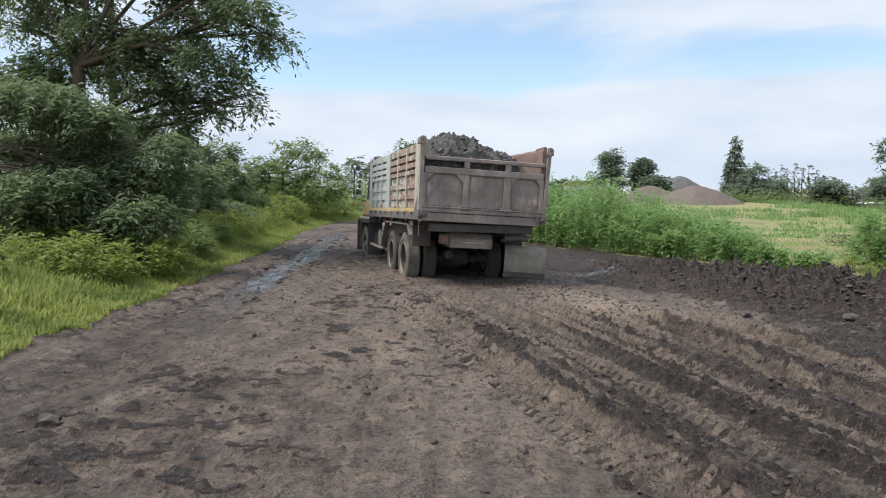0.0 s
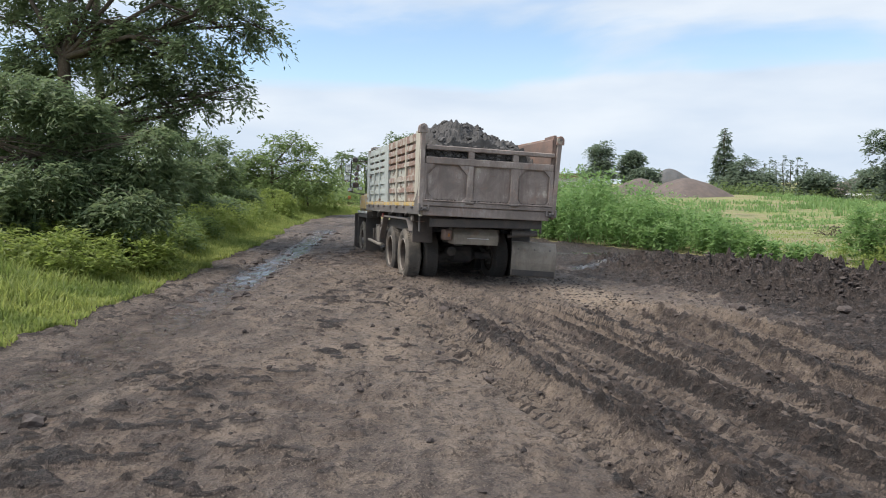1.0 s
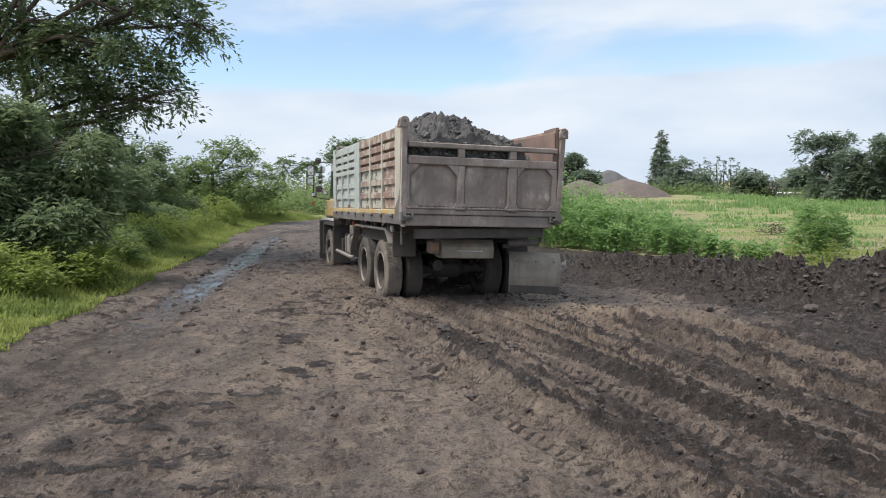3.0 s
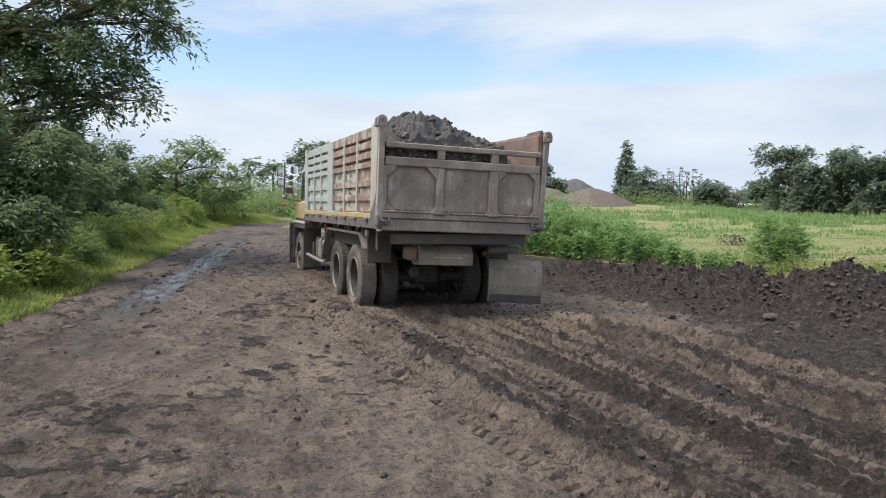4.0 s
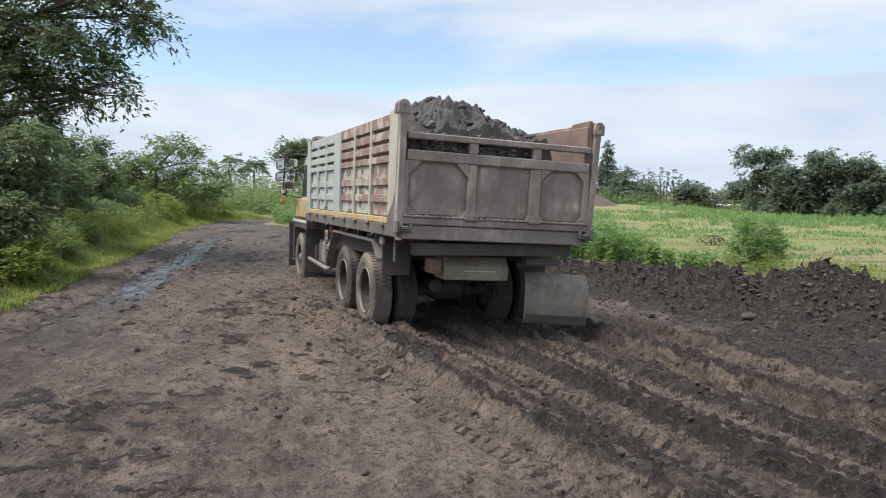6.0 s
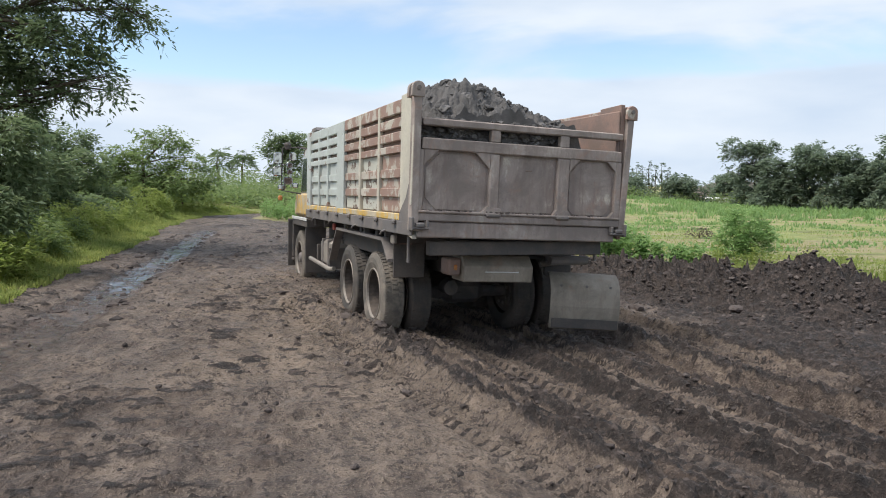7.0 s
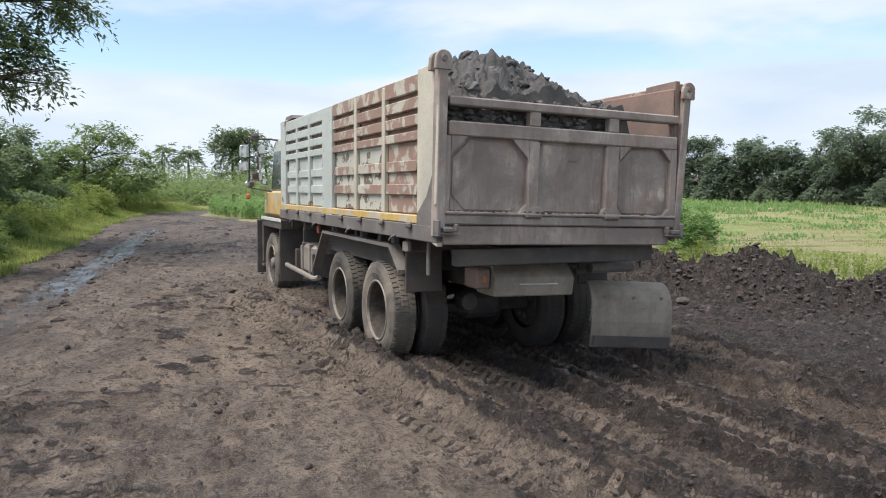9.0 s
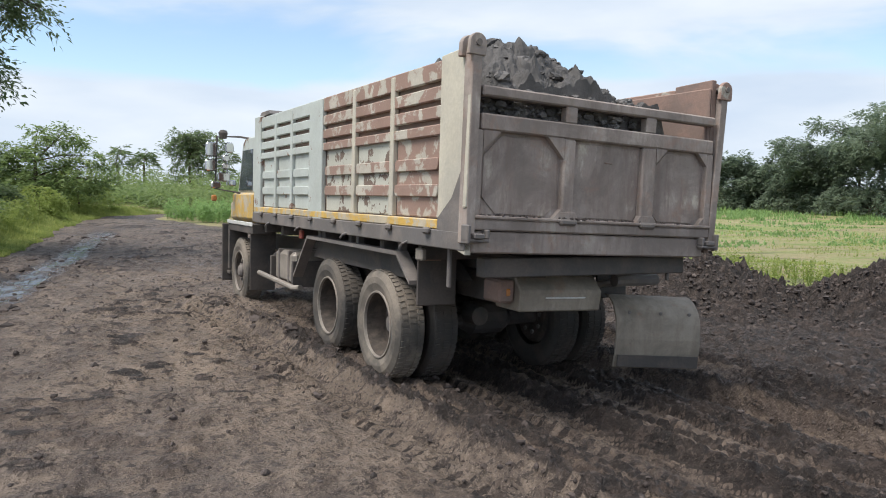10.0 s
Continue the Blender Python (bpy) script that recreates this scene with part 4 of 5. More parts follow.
def underside(truck):
    frame_part = part("chassis", boxes((-0.46, -0.38, 0.75, 7.9, 0.82, 1.08), (0.38, 0.46, 0.75, 7.9, 0.82, 1.08), (-0.4, 0.4, 0.78, 0.9, 0.84, 1.06), (-0.4, 0.4, 2.4, 2.55, 0.84, 1.06), (-0.4, 0.4, 4.3, 4.4, 0.84, 1.06)), BLACK, truck, "black muddy chassis frame")
    part("subframe", boxes((-0.50, -0.36, 0.25, 6.0, 1.10, 1.26), (0.36, 0.50, 0.25, 6.0, 1.10, 1.26), bevel=0.004), BLACK, frame_part, "tipper subframe rails")
    for y in (0.9, 1.7, 2.5, 3.3, 4.1, 4.9, 5.7):
        part("cross_bearer", boxes((-1.16, 1.16, y, y + 0.09, 1.20, 1.323)), BLACK, frame_part)
    part("floor", boxes((-1.2, 1.2, 0.05, 5.98, 1.325, 1.37)), SILL, truck, "steel tipper floor")
    part("rear_beam", boxes((-1.20, 1.14, 0.02, 0.16, 1.292, 1.455), bevel=0.012), TAIL, truck, "muddy rear cross beam", pose(-0.03, 0, 0, 0, 1.3, 0))
    part("lower_rear_beam", boxes((-1.02, 1.05, 0.14, 0.26, 1.12, 1.27)), BLACK, truck)
    part("headboard", prism([(-1.16, 1.37), (1.16, 1.37), (1.16, 2.76), (0.95, 2.85), (-0.95, 2.85), (-1.16, 2.76)], 5.97, 6.03, "y"), RUST, truck, "steel headboard")
    part("headboard_hood", prism([(5.52, 2.82), (5.98, 2.80), (6.10, 2.74), (6.12, 2.79), (5.98, 2.875), (5.60, 2.875)], -1.18, 1.18, "x", 0.005), SILL, truck, "sheet metal hood over the headboard")
    # lamp box hanging in the middle of the tail
    lamp = part("tail_lamp_box", prism([(0.36, 0.795), (0.34, 0.965), (0.46, 1.09), (0.72, 1.10), (0.72, 0.80)], -0.565, 0.28, "x", 0.012), FLAP, truck, "dusty steel tail lamp box", pose(0, 0, 0, 0, 1.5, 0))
    part("number_board", boxes((-0.32, 0.10, 0.334, 0.345, 0.905, 0.917)), WHITE, lamp, "plain pale bar")
    part("lamp_end", boxes((-0.72, -0.57, 0.42, 0.68, 0.86, 1.05), bevel=0.02), RUST, lamp, "rusty lamp bracket")
    part("lamp_lens", boxes((-0.66, -0.62, 0.405, 0.42, 0.92, 0.98)), ORANGE, lamp, "cracked orange lens")
    for x in (-0.42, 0.14):
        part("hanger", boxes((x - 0.03, x + 0.03, 0.5, 0.56, 1.04, 1.26)), BLACK, lamp)
    # rounded steel mudguard with its hanging flap on the right
    prof = []
    for i in range(9):
        a = radians(i * 11)
        prof.append((0.32 - 0.32 * math.sin(a), 0.58 + 0.29 * math.cos(a)))
    prof += [(-0.012, 0.50), (0.0, 0.36), (0.03, 0.24)]
    inner = [(y + 0.018, z - 0.012) for y, z in reversed(prof)]
    flap = part("rear_mudflap", prism(prof + inner, 0.0, 0.82, "x", 0.004), FLAP, truck, "bent grey-brown rear mudguard flap", pose(0.60, 0.50, 0, 0, 2, -19))
    part("wet_edge", boxes((0.02, 0.80, -0.004, 0.006, 0.25, 0.36), bevel=0.002), BLACK, flap, "dark wet lower edge", pose(0, 0.004, 0, 5, 0, 0))
    for x in (0.12, 0.42, 0.70):
        part("rivet", ring([(-0.008, 0.0), (-0.006, 0.016), (0.006, 0.016), (0.008, 0.0)], 10), SILL, flap, at=pose(x, 0.01, 0.74, 0, 0, 90))
    part("flap_stay", tube([(0.65, 0.85, 0.95), (0.95, 0.82, 0.98), (1.2, 0.85, 1.0)], [0.035] * 3, 8), SILL, truck)
    part("tow_tube", tube([(0.62, 0.55, 1.02), (1.12, 0.55, 1.02)], [0.055, 0.055], 10), SILL, truck)
    # bent flat-bar guard over the tandem wheels on both sides
    for s in (-1, 1):
        line = [(1.02, 0.98), (1.30, 1.21), (3.75, 1.22), (4.25, 0.72)]
        up = [(y, z + 0.035) for y, z in reversed(line)]
        part("wheel_guard", prism(line + up, s * 1.10, s * 1.22, "x"), SILL, truck, "bent grey wheel guard bar")
        part("inner_guard", prism([(1.0, 1.0), (1.3, 1.2), (3.7, 1.2), (3.9, 1.0)], s * 0.60, s * 1.08, "x"), BLACK, truck)
        for y in (1.38, 2.38, 3.53):
            part("guard_stay", boxes((s * 1.08, s * 1.15, y - 0.035, y + 0.035, 1.24, 1.34)), SILL, truck)
        part("rear_skirt", boxes((s * 0.78, s * 1.16, 0.98, 1.0, 0.80, 1.30)), BLACK, truck, "black rear splash plate")
        part("drop_bar", boxes((s * 1.14, s * 1.17, 0.42, 0.46, 1.02, 1.34)), SILL, truck, "thin hanging steel bar")
        part("side_bar", tube([(s * 1.16, 4.15, 0.60), (s * 1.20, 4.3, 0.58), (s * 1.20, 5.9, 0.62)], [0.035] * 3, 8), TANK, truck, "dented side guard tube")
        for y in (4.43, 5.40):
            part("bar_stay", boxes((s * 0.5, s * 1.18, y - 0.03, y + 0.03, 0.57, 0.9)), BLACK, truck)
    tank = part("fuel_tank", boxes((-1.13, -0.55, 4.55, 5.35, 0.58, 1.00), bevel=0.05), TANK, truck, "dusty steel fuel tank")
    part("tank_strap", boxes((-1.145, -0.54, 4.70, 4.75, 0.57, 1.012), (-1.145, -0.54, 5.12, 5.17, 0.57, 1.012)), SILL, tank)
    part("air_tank", ring([(-0.35, 0.0), (-0.33, 0.12), (0.33, 0.12), (0.35, 0.0)], 20), BLACK, truck, at=pose(-0.85, 5.75, 0.8, 0, 0, 90))
    part("toolbox", boxes((0.55, 1.12, 4.5, 5.5, 0.58, 1.02), bevel=0.03), SILL, truck)
    part("marker_lamp", boxes((-1.20, -1.16, 4.02, 4.12, 1.20, 1.30), bevel=0.01), RED, truck, "small red side lamp")
    part("air_bottle", ring([(-0.1, 0.0), (-0.08, 0.07), (0.08, 0.07), (0.1, 0.0)], 14), RUST, truck, at=pose(-1.02, 1.02, 1.24))
    part("marker_lamp", boxes((-1.22, -1.17, 0.80, 0.92, 1.20, 1.30), bevel=0.012), TANK, truck, "dusty side lamp")
    for y in AXLES:
        part("axle", tube([(-0.95, y, TYRE_R), (-0.28, y, TYRE_R), (-0.18, y, TYRE_R + 0.02), (0.18, y, TYRE_R + 0.02), (0.28, y, TYRE_R), (0.95, y, TYRE_R)], [0.07, 0.08, 0.17 if y < 5 else 0.07, 0.17 if y < 5 else 0.07, 0.08, 0.07], 12), BLACK, truck, "muddy axle")
    for s in (-1, 1):
        part("leaf_spring", boxes(*[(s * 0.42, s * 0.52, 2.46 - 0.75 + i * 0.08, 2.46 + 0.75 - i * 0.08, 0.60 + i * 0.022, 0.618 + i * 0.022) for i in range(8)], bevel=0), BLACK, truck)
    part("prop_shaft", tube([(0, 3.3, 0.62), (0, 6.4, 0.85)], [0.06, 0.06], 10), BLACK, truck)
    part("brake_chamber", ring([(-0.12, 0.0), (-0.1, 0.09), (0.08, 0.1), (0.1, 0.0)], 14), BLACK, truck, at=pose(-0.3, 1.45, 0.62, 0, 0, 90))


def lorry():
    truck = tagged(new("tipper_truck"), "muddy cream and yellow tipper truck loaded with dark earth", "truck")
    underside(truck)
    for s in (-1, 1):
        side_wall(truck, s)
    tailgate(truck)
    cab(truck)
    load(truck)
    wheels = []
    for y in AXLES[:2]:
        for x in (-1.045, -0.70, 0.70, 1.045):
            wheels.append(wheel(truck, x, y))
    for x in (-1.04, 1.04):
        wheels.append(wheel(truck, x, AXLES[2], front=True))
    return truck, wheels


truck, wheels = lorry()


# ---- plants ----
def leaf_arrays(points, size, rng, droop=0.35, narrow=0.42):
    """A folded leaf of four corners at every point."""
    n = len(points)
    a = rng.uniform(0, 2 * np.pi, n)
    dip = rng.normal(-droop, 0.45, n)
    way = np.stack([np.cos(a) * np.cos(dip), np.sin(a) * np.cos(dip), np.sin(dip)], 1)
    side = np.stack([-np.sin(a), np.cos(a), rng.normal(0, 0.35, n)], 1)
    s = (size * rng.uniform(0.6, 1.3, n))[:, None]
    lift = np.array([0, 0, 0.10]) * s
    V = np.stack([points, points + way * s * 0.5 + side * s * narrow * 0.5 + lift, points + way * s, points + way * s * 0.5 - side * s * narrow * 0.5 + lift], 1).reshape(-1, 3)
    i = np.arange(n)[:, None] * 4
    F = np.concatenate([i + [0, 1, 2], i + [0, 2, 3]], 1).reshape(-1, 3)
    return V, F


def ball_points(n, centre, radii, rng, shell=0.55):
    d = rng.normal(size=(n, 3))
    d /= np.linalg.norm(d, axis=1)[:, None]
    r = (rng.uniform(0, 1, n) ** (1 / 3)) * (1 - shell) + shell * rng.uniform(0.75, 1.05, n)
    return np.array(centre) + d * r[:, None] * np.array(radii)


def crown_arrays(clumps, sprays, per, leaf, spread_, rng, shell=0.55, droop=0.35, narrow=0.42):
    """Leaves of a crown: in each clump sprays that hang outward, on each spray leaves set in turn to both sides."""
    weights = np.array([(c[3] * c[4] * c[5]) ** (2 / 3) for c in clumps])
    counts = np.maximum(7, (sprays * weights / weights.sum()).astype(int))
    base, way = [], []
    for (x, y, z, rx, ry, rz), k in zip(clumps, counts):
        c = ball_points(k, (x, y, z), (rx, ry, rz), rng, shell)
        a = np.arctan2(c[:, 1] - y, c[:, 0] - x) + rng.normal(0, 0.8, k)
        dip = rng.normal(-droop, 0.35, k)
        base.append(c)
        way.append(np.stack([np.cos(a) * np.cos(dip), np.sin(a) * np.cos(dip), np.sin(dip)], 1))
    base, way = np.concatenate(base), np.concatenate(way)
    n = len(base)
    reach = spread_ * 2.4 * rng.uniform(0.6, 1.3, n)
    f = np.tile(np.linspace(0.0, 1.0, per), n)
    B, W, L = np.repeat(base, per, 0), np.repeat(way, per, 0), np.repeat(reach, per)
    P = B + W * (L * f)[:, None] - np.array([0, 0, 0.35]) * (L * f * f)[:, None] + rng.normal(size=B.shape) * spread_ * 0.22
    turn = np.where(np.arange(n * per) % 2, 1.0, -1.0) * rng.uniform(0.5, 1.2, n * per)
    flat = np.stack([-W[:, 1], W[:, 0], np.zeros(len(W))], 1)
    D = W * np.cos(turn)[:, None] + flat * np.sin(turn)[:, None] + rng.normal(size=W.shape) * 0.22
    D /= np.linalg.norm(D, axis=1)[:, None]
    S = np.stack([-D[:, 1], D[:, 0], rng.normal(0, 0.35, len(D))], 1)
    s = (leaf * rng.uniform(0.6, 1.3, len(P)))[:, None]
    lift = np.array([0, 0, 0.10]) * s
    V = np.stack([P, P + D * s * 0.45 + S * s * narrow * 0.5 + lift, P + D * s, P + D * s * 0.45 - S * s * narrow * 0.5 + lift], 1).reshape(-1, 3)
    i = np.arange(len(P))[:, None] * 4
    return V, np.concatenate([i + [0, 1, 2], i + [0, 2, 3]], 1).reshape(-1, 3)


def bough(points, r0, r1):
    n = len(points)
    return tube_arrays(points, [r0 + (r1 - r0) * (i / (n - 1)) for i in range(n)], 7)


def tree(name, label, x, y, trunk_h, trunk_r, clumps, sprays, per, leaf, spread_, material, seed, category="tree", shell=0.55, droop=0.35, bark=BARK, narrow=0.42, group=""):
    """A trunk with boughs to every clump, and a crown of single leaves. Clumps: dx, dy, height, radii."""
    rng = np.random.default_rng(seed)
    base = tagged(new(name), label, category, group)
    base.location = (x, y, level(x, y) - 0.05)
    V, F = [], []

    def add(vf):
        o = len(V)
        V.extend(vf[0])
        F.extend([tuple(i + o for i in f) for f in vf[1]])

    bend = rng.normal(0, 0.10, (2,)) * trunk_h * 0.4
    top = np.array([bend[0], bend[1], trunk_h])
    pts = [(0, 0, -0.1), (bend[0] * 0.2, bend[1] * 0.2, trunk_h * 0.35), (bend[0] * 0.6, bend[1] * 0.6, trunk_h * 0.7), tuple(top)]
    add(bough(pts, trunk_r * 1.15, trunk_r * 0.6))
    for cx, cy, cz, rx, ry, rz in clumps:
        end = np.array([cx, cy, cz])
        start = top if cz > trunk_h * 0.9 else top * max(0.3, cz / trunk_h * 0.8)
        midp = (start + end) / 2 + rng.normal(0, 0.08, 3) * np.linalg.norm(end - start) + np.array([0, 0, 0.1 * trunk_h])
        add(bough([tuple(start), tuple(midp), tuple(end)], trunk_r * 0.32, trunk_r * 0.07))
        for _ in range(7):
            tip = ball_points(1, end, (rx * 0.8, ry * 0.8, rz * 0.8), rng)[0]
            add(bough([tuple(midp), tuple((midp + tip) / 2 + rng.normal(0, 0.1, 3)), tuple(tip)], trunk_r * 0.09, trunk_r * 0.02))
    t = new("trunk", mesh_of("trunk", V, F, bark, True))
    t.parent = base
    LV, LF = crown_arrays(clumps, sprays, per, leaf, spread_, rng, shell, droop, narrow)
    c = new("crown", mesh_of("crown", LV, LF, material, False))
    c.parent = base
    return base


def weed_field(name, label, spots, material, seed, leaf=0.11, per=46, blades=6):
    """Upright leafy weeds: spots of x, y, height."""
    rng = np.random.default_rng(seed)
    P, S = [], []
    BV, BF = [], []
    for x, y, z0, h in level_all(spots):
        stems = rng.integers(2, 5)
        for _ in range(stems):
            a, lean = rng.uniform(0, 6.28), rng.uniform(0.05, 0.32) * h
            k = max(4, per // stems)
            f = rng.uniform(0.08, 1.0, k)
            cx, cy = x + np.cos(a) * lean * f, y + np.sin(a) * lean * f
            r = rng.uniform(0.0, 0.13, k) * (1.2 - f)
            b = rng.uniform(0, 6.28, k)
            P.append(np.stack([cx + np.cos(b) * r, cy + np.sin(b) * r, z0 + f * h], 1))
            tipx, tipy = x + math.cos(a) * lean, y + math.sin(a) * lean
            o = len(BV)
            BV += [(x - 0.008, y, z0), (x + 0.008, y, z0), (tipx, tipy, z0 + h * 0.98)]
            BF.append((o, o + 1, o + 2))
    p = np.concatenate(P)
    V, F = leaf_arrays(p, leaf, rng, -0.1, 0.36)
    F = np.concatenate([F, np.array(BF) + len(V)])
    V = np.concatenate([V, np.array(BV)])
    return tagged(new(name, mesh_of(name, V, F, material, False)), label, "weeds", kind="stuff")


def blades(name, label, xs, ys, heights, material, seed, width=0.016, category="grass"):
    """Bent grass blades, one at every place."""
    rng = np.random.default_rng(seed)
    z = land(xs, ys)[0]
    n = len(xs)
    a = rng.uniform(0, 2 * np.pi, n)
    bend = rng.uniform(0.15, 0.75, n) * heights
    w = width * rng.uniform(0.6, 1.5, n)
    root = np.stack([xs, ys, z - 0.01], 1)
    side = np.stack([-np.sin(a), np.cos(a), np.zeros(n)], 1) * w[:, None]
    out = np.stack([np.cos(a), np.sin(a), np.zeros(n)], 1) * bend[:, None]
    up = np.stack([np.zeros(n), np.zeros(n), heights], 1)
    V = np.stack([root - side, root + side, root + out * 0.3 + up * 0.6 - side * 0.8, root + out * 0.3 + up * 0.6 + side * 0.8, root + out + up], 1).reshape(-1, 3)
    i = np.arange(n)[:, None] * 5
    F = np.concatenate([i + [0, 1, 3], i + [0, 3, 2], i + [2, 3, 4]], 1).reshape(-1, 3)
    return tagged(new(name, mesh_of(name, V, F, material, False)), label, category, kind="stuff")


def left_side():
    rng = np.random.default_rng(11)
    tree("big_tree", "tall dark-green broadleaf tree with drooping outer branches", -11.0, 19.0, 4.6, 0.24,
         [(-0.5, 0.3, 6.1, 0.8, 0.75, 0.5), (-1.4, -0.3, 6.7, 0.8, 0.75, 0.45), (0.1, 0.6, 6.9, 0.7, 0.7, 0.4), (2.98, 1.0, 6.57, 1.10, 1.05, 0.53), (4.96, -1.0, 5.85, 0.76, 0.72, 0.38), (5.29, 0.3, 5.46, 0.38, 0.36, 0.23), (5.81, -0.3, 5.06, 0.12, 0.11, 0.15), (5.05, -0.3, 5.09, 0.32, 0.31, 0.26), (2.66, -0.1, 5.24, 1.03, 0.98, 0.53), (4.14, -1.0, 4.64, 0.70, 0.67, 0.38), (4.46, -0.1, 4.26, 0.35, 0.33, 0.23), (4.85, -0.5, 3.75, 0.19, 0.18, 0.26), (4.49, 1.0, 3.61, 0.09, 0.08, 0.12), (3.27, 0.1, 4.02, 0.82, 0.78, 0.41), (3.83, -0.2, 3.42, 0.35, 0.33, 0.19), (2.18, -0.2, 4.15, 0.97, 0.92, 0.56), (2.56, -0.4, 3.03, 0.65, 0.61, 0.44), (3.11, -0.6, 2.58, 0.32, 0.31, 0.38), (0.81, -0.2, 5.55, 0.76, 0.72, 0.50), (-0.40, 0.3, 4.78, 1.17, 1.12, 0.53), (-1.25, -0.1, 4.43, 0.88, 0.84, 0.50), (-2.23, 0.6, 6.00, 0.35, 0.33, 0.38), (3.19, -0.1, 7.44, 1.76, 1.67, 0.66), (0.84, 0.0, 7.84, 1.61, 1.53, 0.53), (-1.64, 0.9, 7.75, 1.03, 0.98, 0.44), (0.95, 0.3, 3.02, 0.88, 0.84, 0.53), (1.82, -0.3, 5.01, 0.59, 0.56, 0.53)],
         3200, 15, 0.165, 0.22, LEAF_DARK, 3, shell=0.25, droop=0.55, narrow=0.44)
    tree("shade_tree", "dense dark-green tree reaching low over the verge", -11.0, 13.8, 3.0, 0.16,
         [(2.25, -0.1, 3.13, 0.84, 0.80, 0.35), (3.05, 0.1, 2.84, 0.74, 0.70, 0.30), (1.31, 0.9, 2.30, 0.63, 0.60, 0.37), (3.17, 0.5, 2.21, 0.65, 0.62, 0.32), (2.90, -0.5, 1.49, 0.95, 0.90, 0.37), (3.71, 0.2, 1.53, 0.65, 0.62, 0.39), (1.78, -0.1, 0.93, 0.65, 0.62, 0.48), (2.87, 0.3, 0.68, 0.87, 0.82, 0.32), (4.44, -0.5, 0.95, 0.65, 0.62, 0.35), (4.53, 0.3, 1.53, 0.48, 0.45, 0.39), (4.79, 0.3, 2.19, 0.32, 0.31, 0.30)],
         2600, 15, 0.15, 0.19, LEAF_DARK, 4, shell=0.25, droop=0.6, narrow=0.38)
    tree("understorey_tree", "low dark tree in the shade of taller ones", -11.8, 23.5, 1.6, 0.12,
         [(2.06, -0.5, 1.74, 0.69, 0.66, 0.58), (1.32, -0.8, 0.58, 0.91, 0.86, 0.51), (2.16, -0.1, 0.64, 0.73, 0.69, 0.47), (-0.56, 0.3, 0.15, 1.09, 1.03, 0.44), (2.79, 0.7, 0.60, 0.54, 0.52, 0.40)],
         900, 15, 0.19, 0.22, LEAF_DARK, 5, shell=0.4, narrow=0.44)
    tree("round_tree", "dark-green rounded tree beside the road", -11.2, 29.0, 1.9, 0.14,
         [(-0.14, 0.6, 2.98, 0.76, 0.72, 0.49), (-0.94, 1.0, 2.07, 0.76, 0.72, 0.63), (1.02, -1.0, 2.04, 0.67, 0.64, 0.63), (0.13, -0.1, 0.93, 1.12, 1.06, 0.63), (1.04, 0.6, 0.91, 0.67, 0.64, 0.49)],
         800, 16, 0.18, 0.20, LEAF_DARK, 6, shell=0.4)
    tree("light_tree", "bright-green spreading young tree beside the road", -11.3, 38.0, 2.4, 0.12,
         [(-0.89, 0.0, 2.88, 0.94, 0.89, 0.47), (1.11, 0.2, 3.51, 1.06, 1.00, 0.38), (0.05, -0.2, 2.46, 1.32, 1.25, 0.59), (2.38, -0.5, 2.69, 0.65, 0.61, 0.41), (-0.23, -0.3, 1.50, 1.76, 1.67, 0.59), (1.64, -0.6, 1.49, 1.17, 1.12, 0.59), (2.88, 0.0, 2.15, 0.35, 0.33, 0.21), (-0.06, 0.8, 3.90, 0.47, 0.45, 0.23), (1.55, -0.3, 3.94, 0.35, 0.33, 0.21), (-1.39, -0.4, 1.94, 0.73, 0.70, 0.65), (2.90, 0.3, 1.48, 0.41, 0.39, 0.41)],
         760, 13, 0.22, 0.24, LEAF_MID, 7, shell=0.4)
    tree("yellow_shrub", "yellowish-green shrub at the road's bend", -10.1, 40.5, 1.0, 0.06,
         [(0, 0, 1.9, 0.8, 0.8, 0.9), (0.5, 0, 1.0, 0.8, 0.8, 0.7)], 150, 20, 0.15, 0.2, LEAF_LIGHT, 8, "shrub")
    for k, (x, y, h, w, m) in enumerate(((-6.6, 11.6, 0.75, 0.75, LEAF_LIGHT), (-7.6, 12.4, 0.85, 0.85, LEAF_LIGHT), (-6.2, 13.0, 0.8, 0.7, LEAF_LIGHT), (-7.9, 14.6, 0.9, 1.0, LEAF_MID), (-7.2, 16.2, 0.9, 0.8, LEAF_MID), (-8.0, 19.2, 0.8, 0.9, LEAF_MID), (-8.4, 22.2, 0.9, 0.8, LEAF_LIGHT), (-9.4, 25.6, 1.2, 0.9, LEAF_MID), (-9.5, 32.5, 1.4, 0.8, LEAF_LIGHT), (-9.0, 11.4, 0.7, 0.9, LEAF_MID))):
        tree("verge_bush", "leafy green bush on the grassy verge", x, y, h * 0.45, 0.03,
             [(0, 0, h * 0.55, w, w * 0.9, h * 0.45), (w * 0.4, -0.2, h * 0.35, w * 0.7, w * 0.6, h * 0.32)], 170, 18, 0.11, 0.13, m, 20 + k, "bush", group="bushes along the verge", droop=0.1)
    pole = tagged(new("utility_pole"), "dark wooden utility pole behind the trees", "pole")
    pole.location = (-11.6, 22.0, level(-11.6, 22.0) - 0.1)
    part("shaft", tube([(0, 0, 0), (0, 0, 6), (0, 0, 12.5)], [0.15, 0.125, 0.10], 12), BARK, pole)
    part("crossarm", boxes((-0.9, 0.9, -0.06, 0.06, 11.6, 11.75)), BARK, pole)
    # grass on the verge: short in front, taller behind
    n = 60000
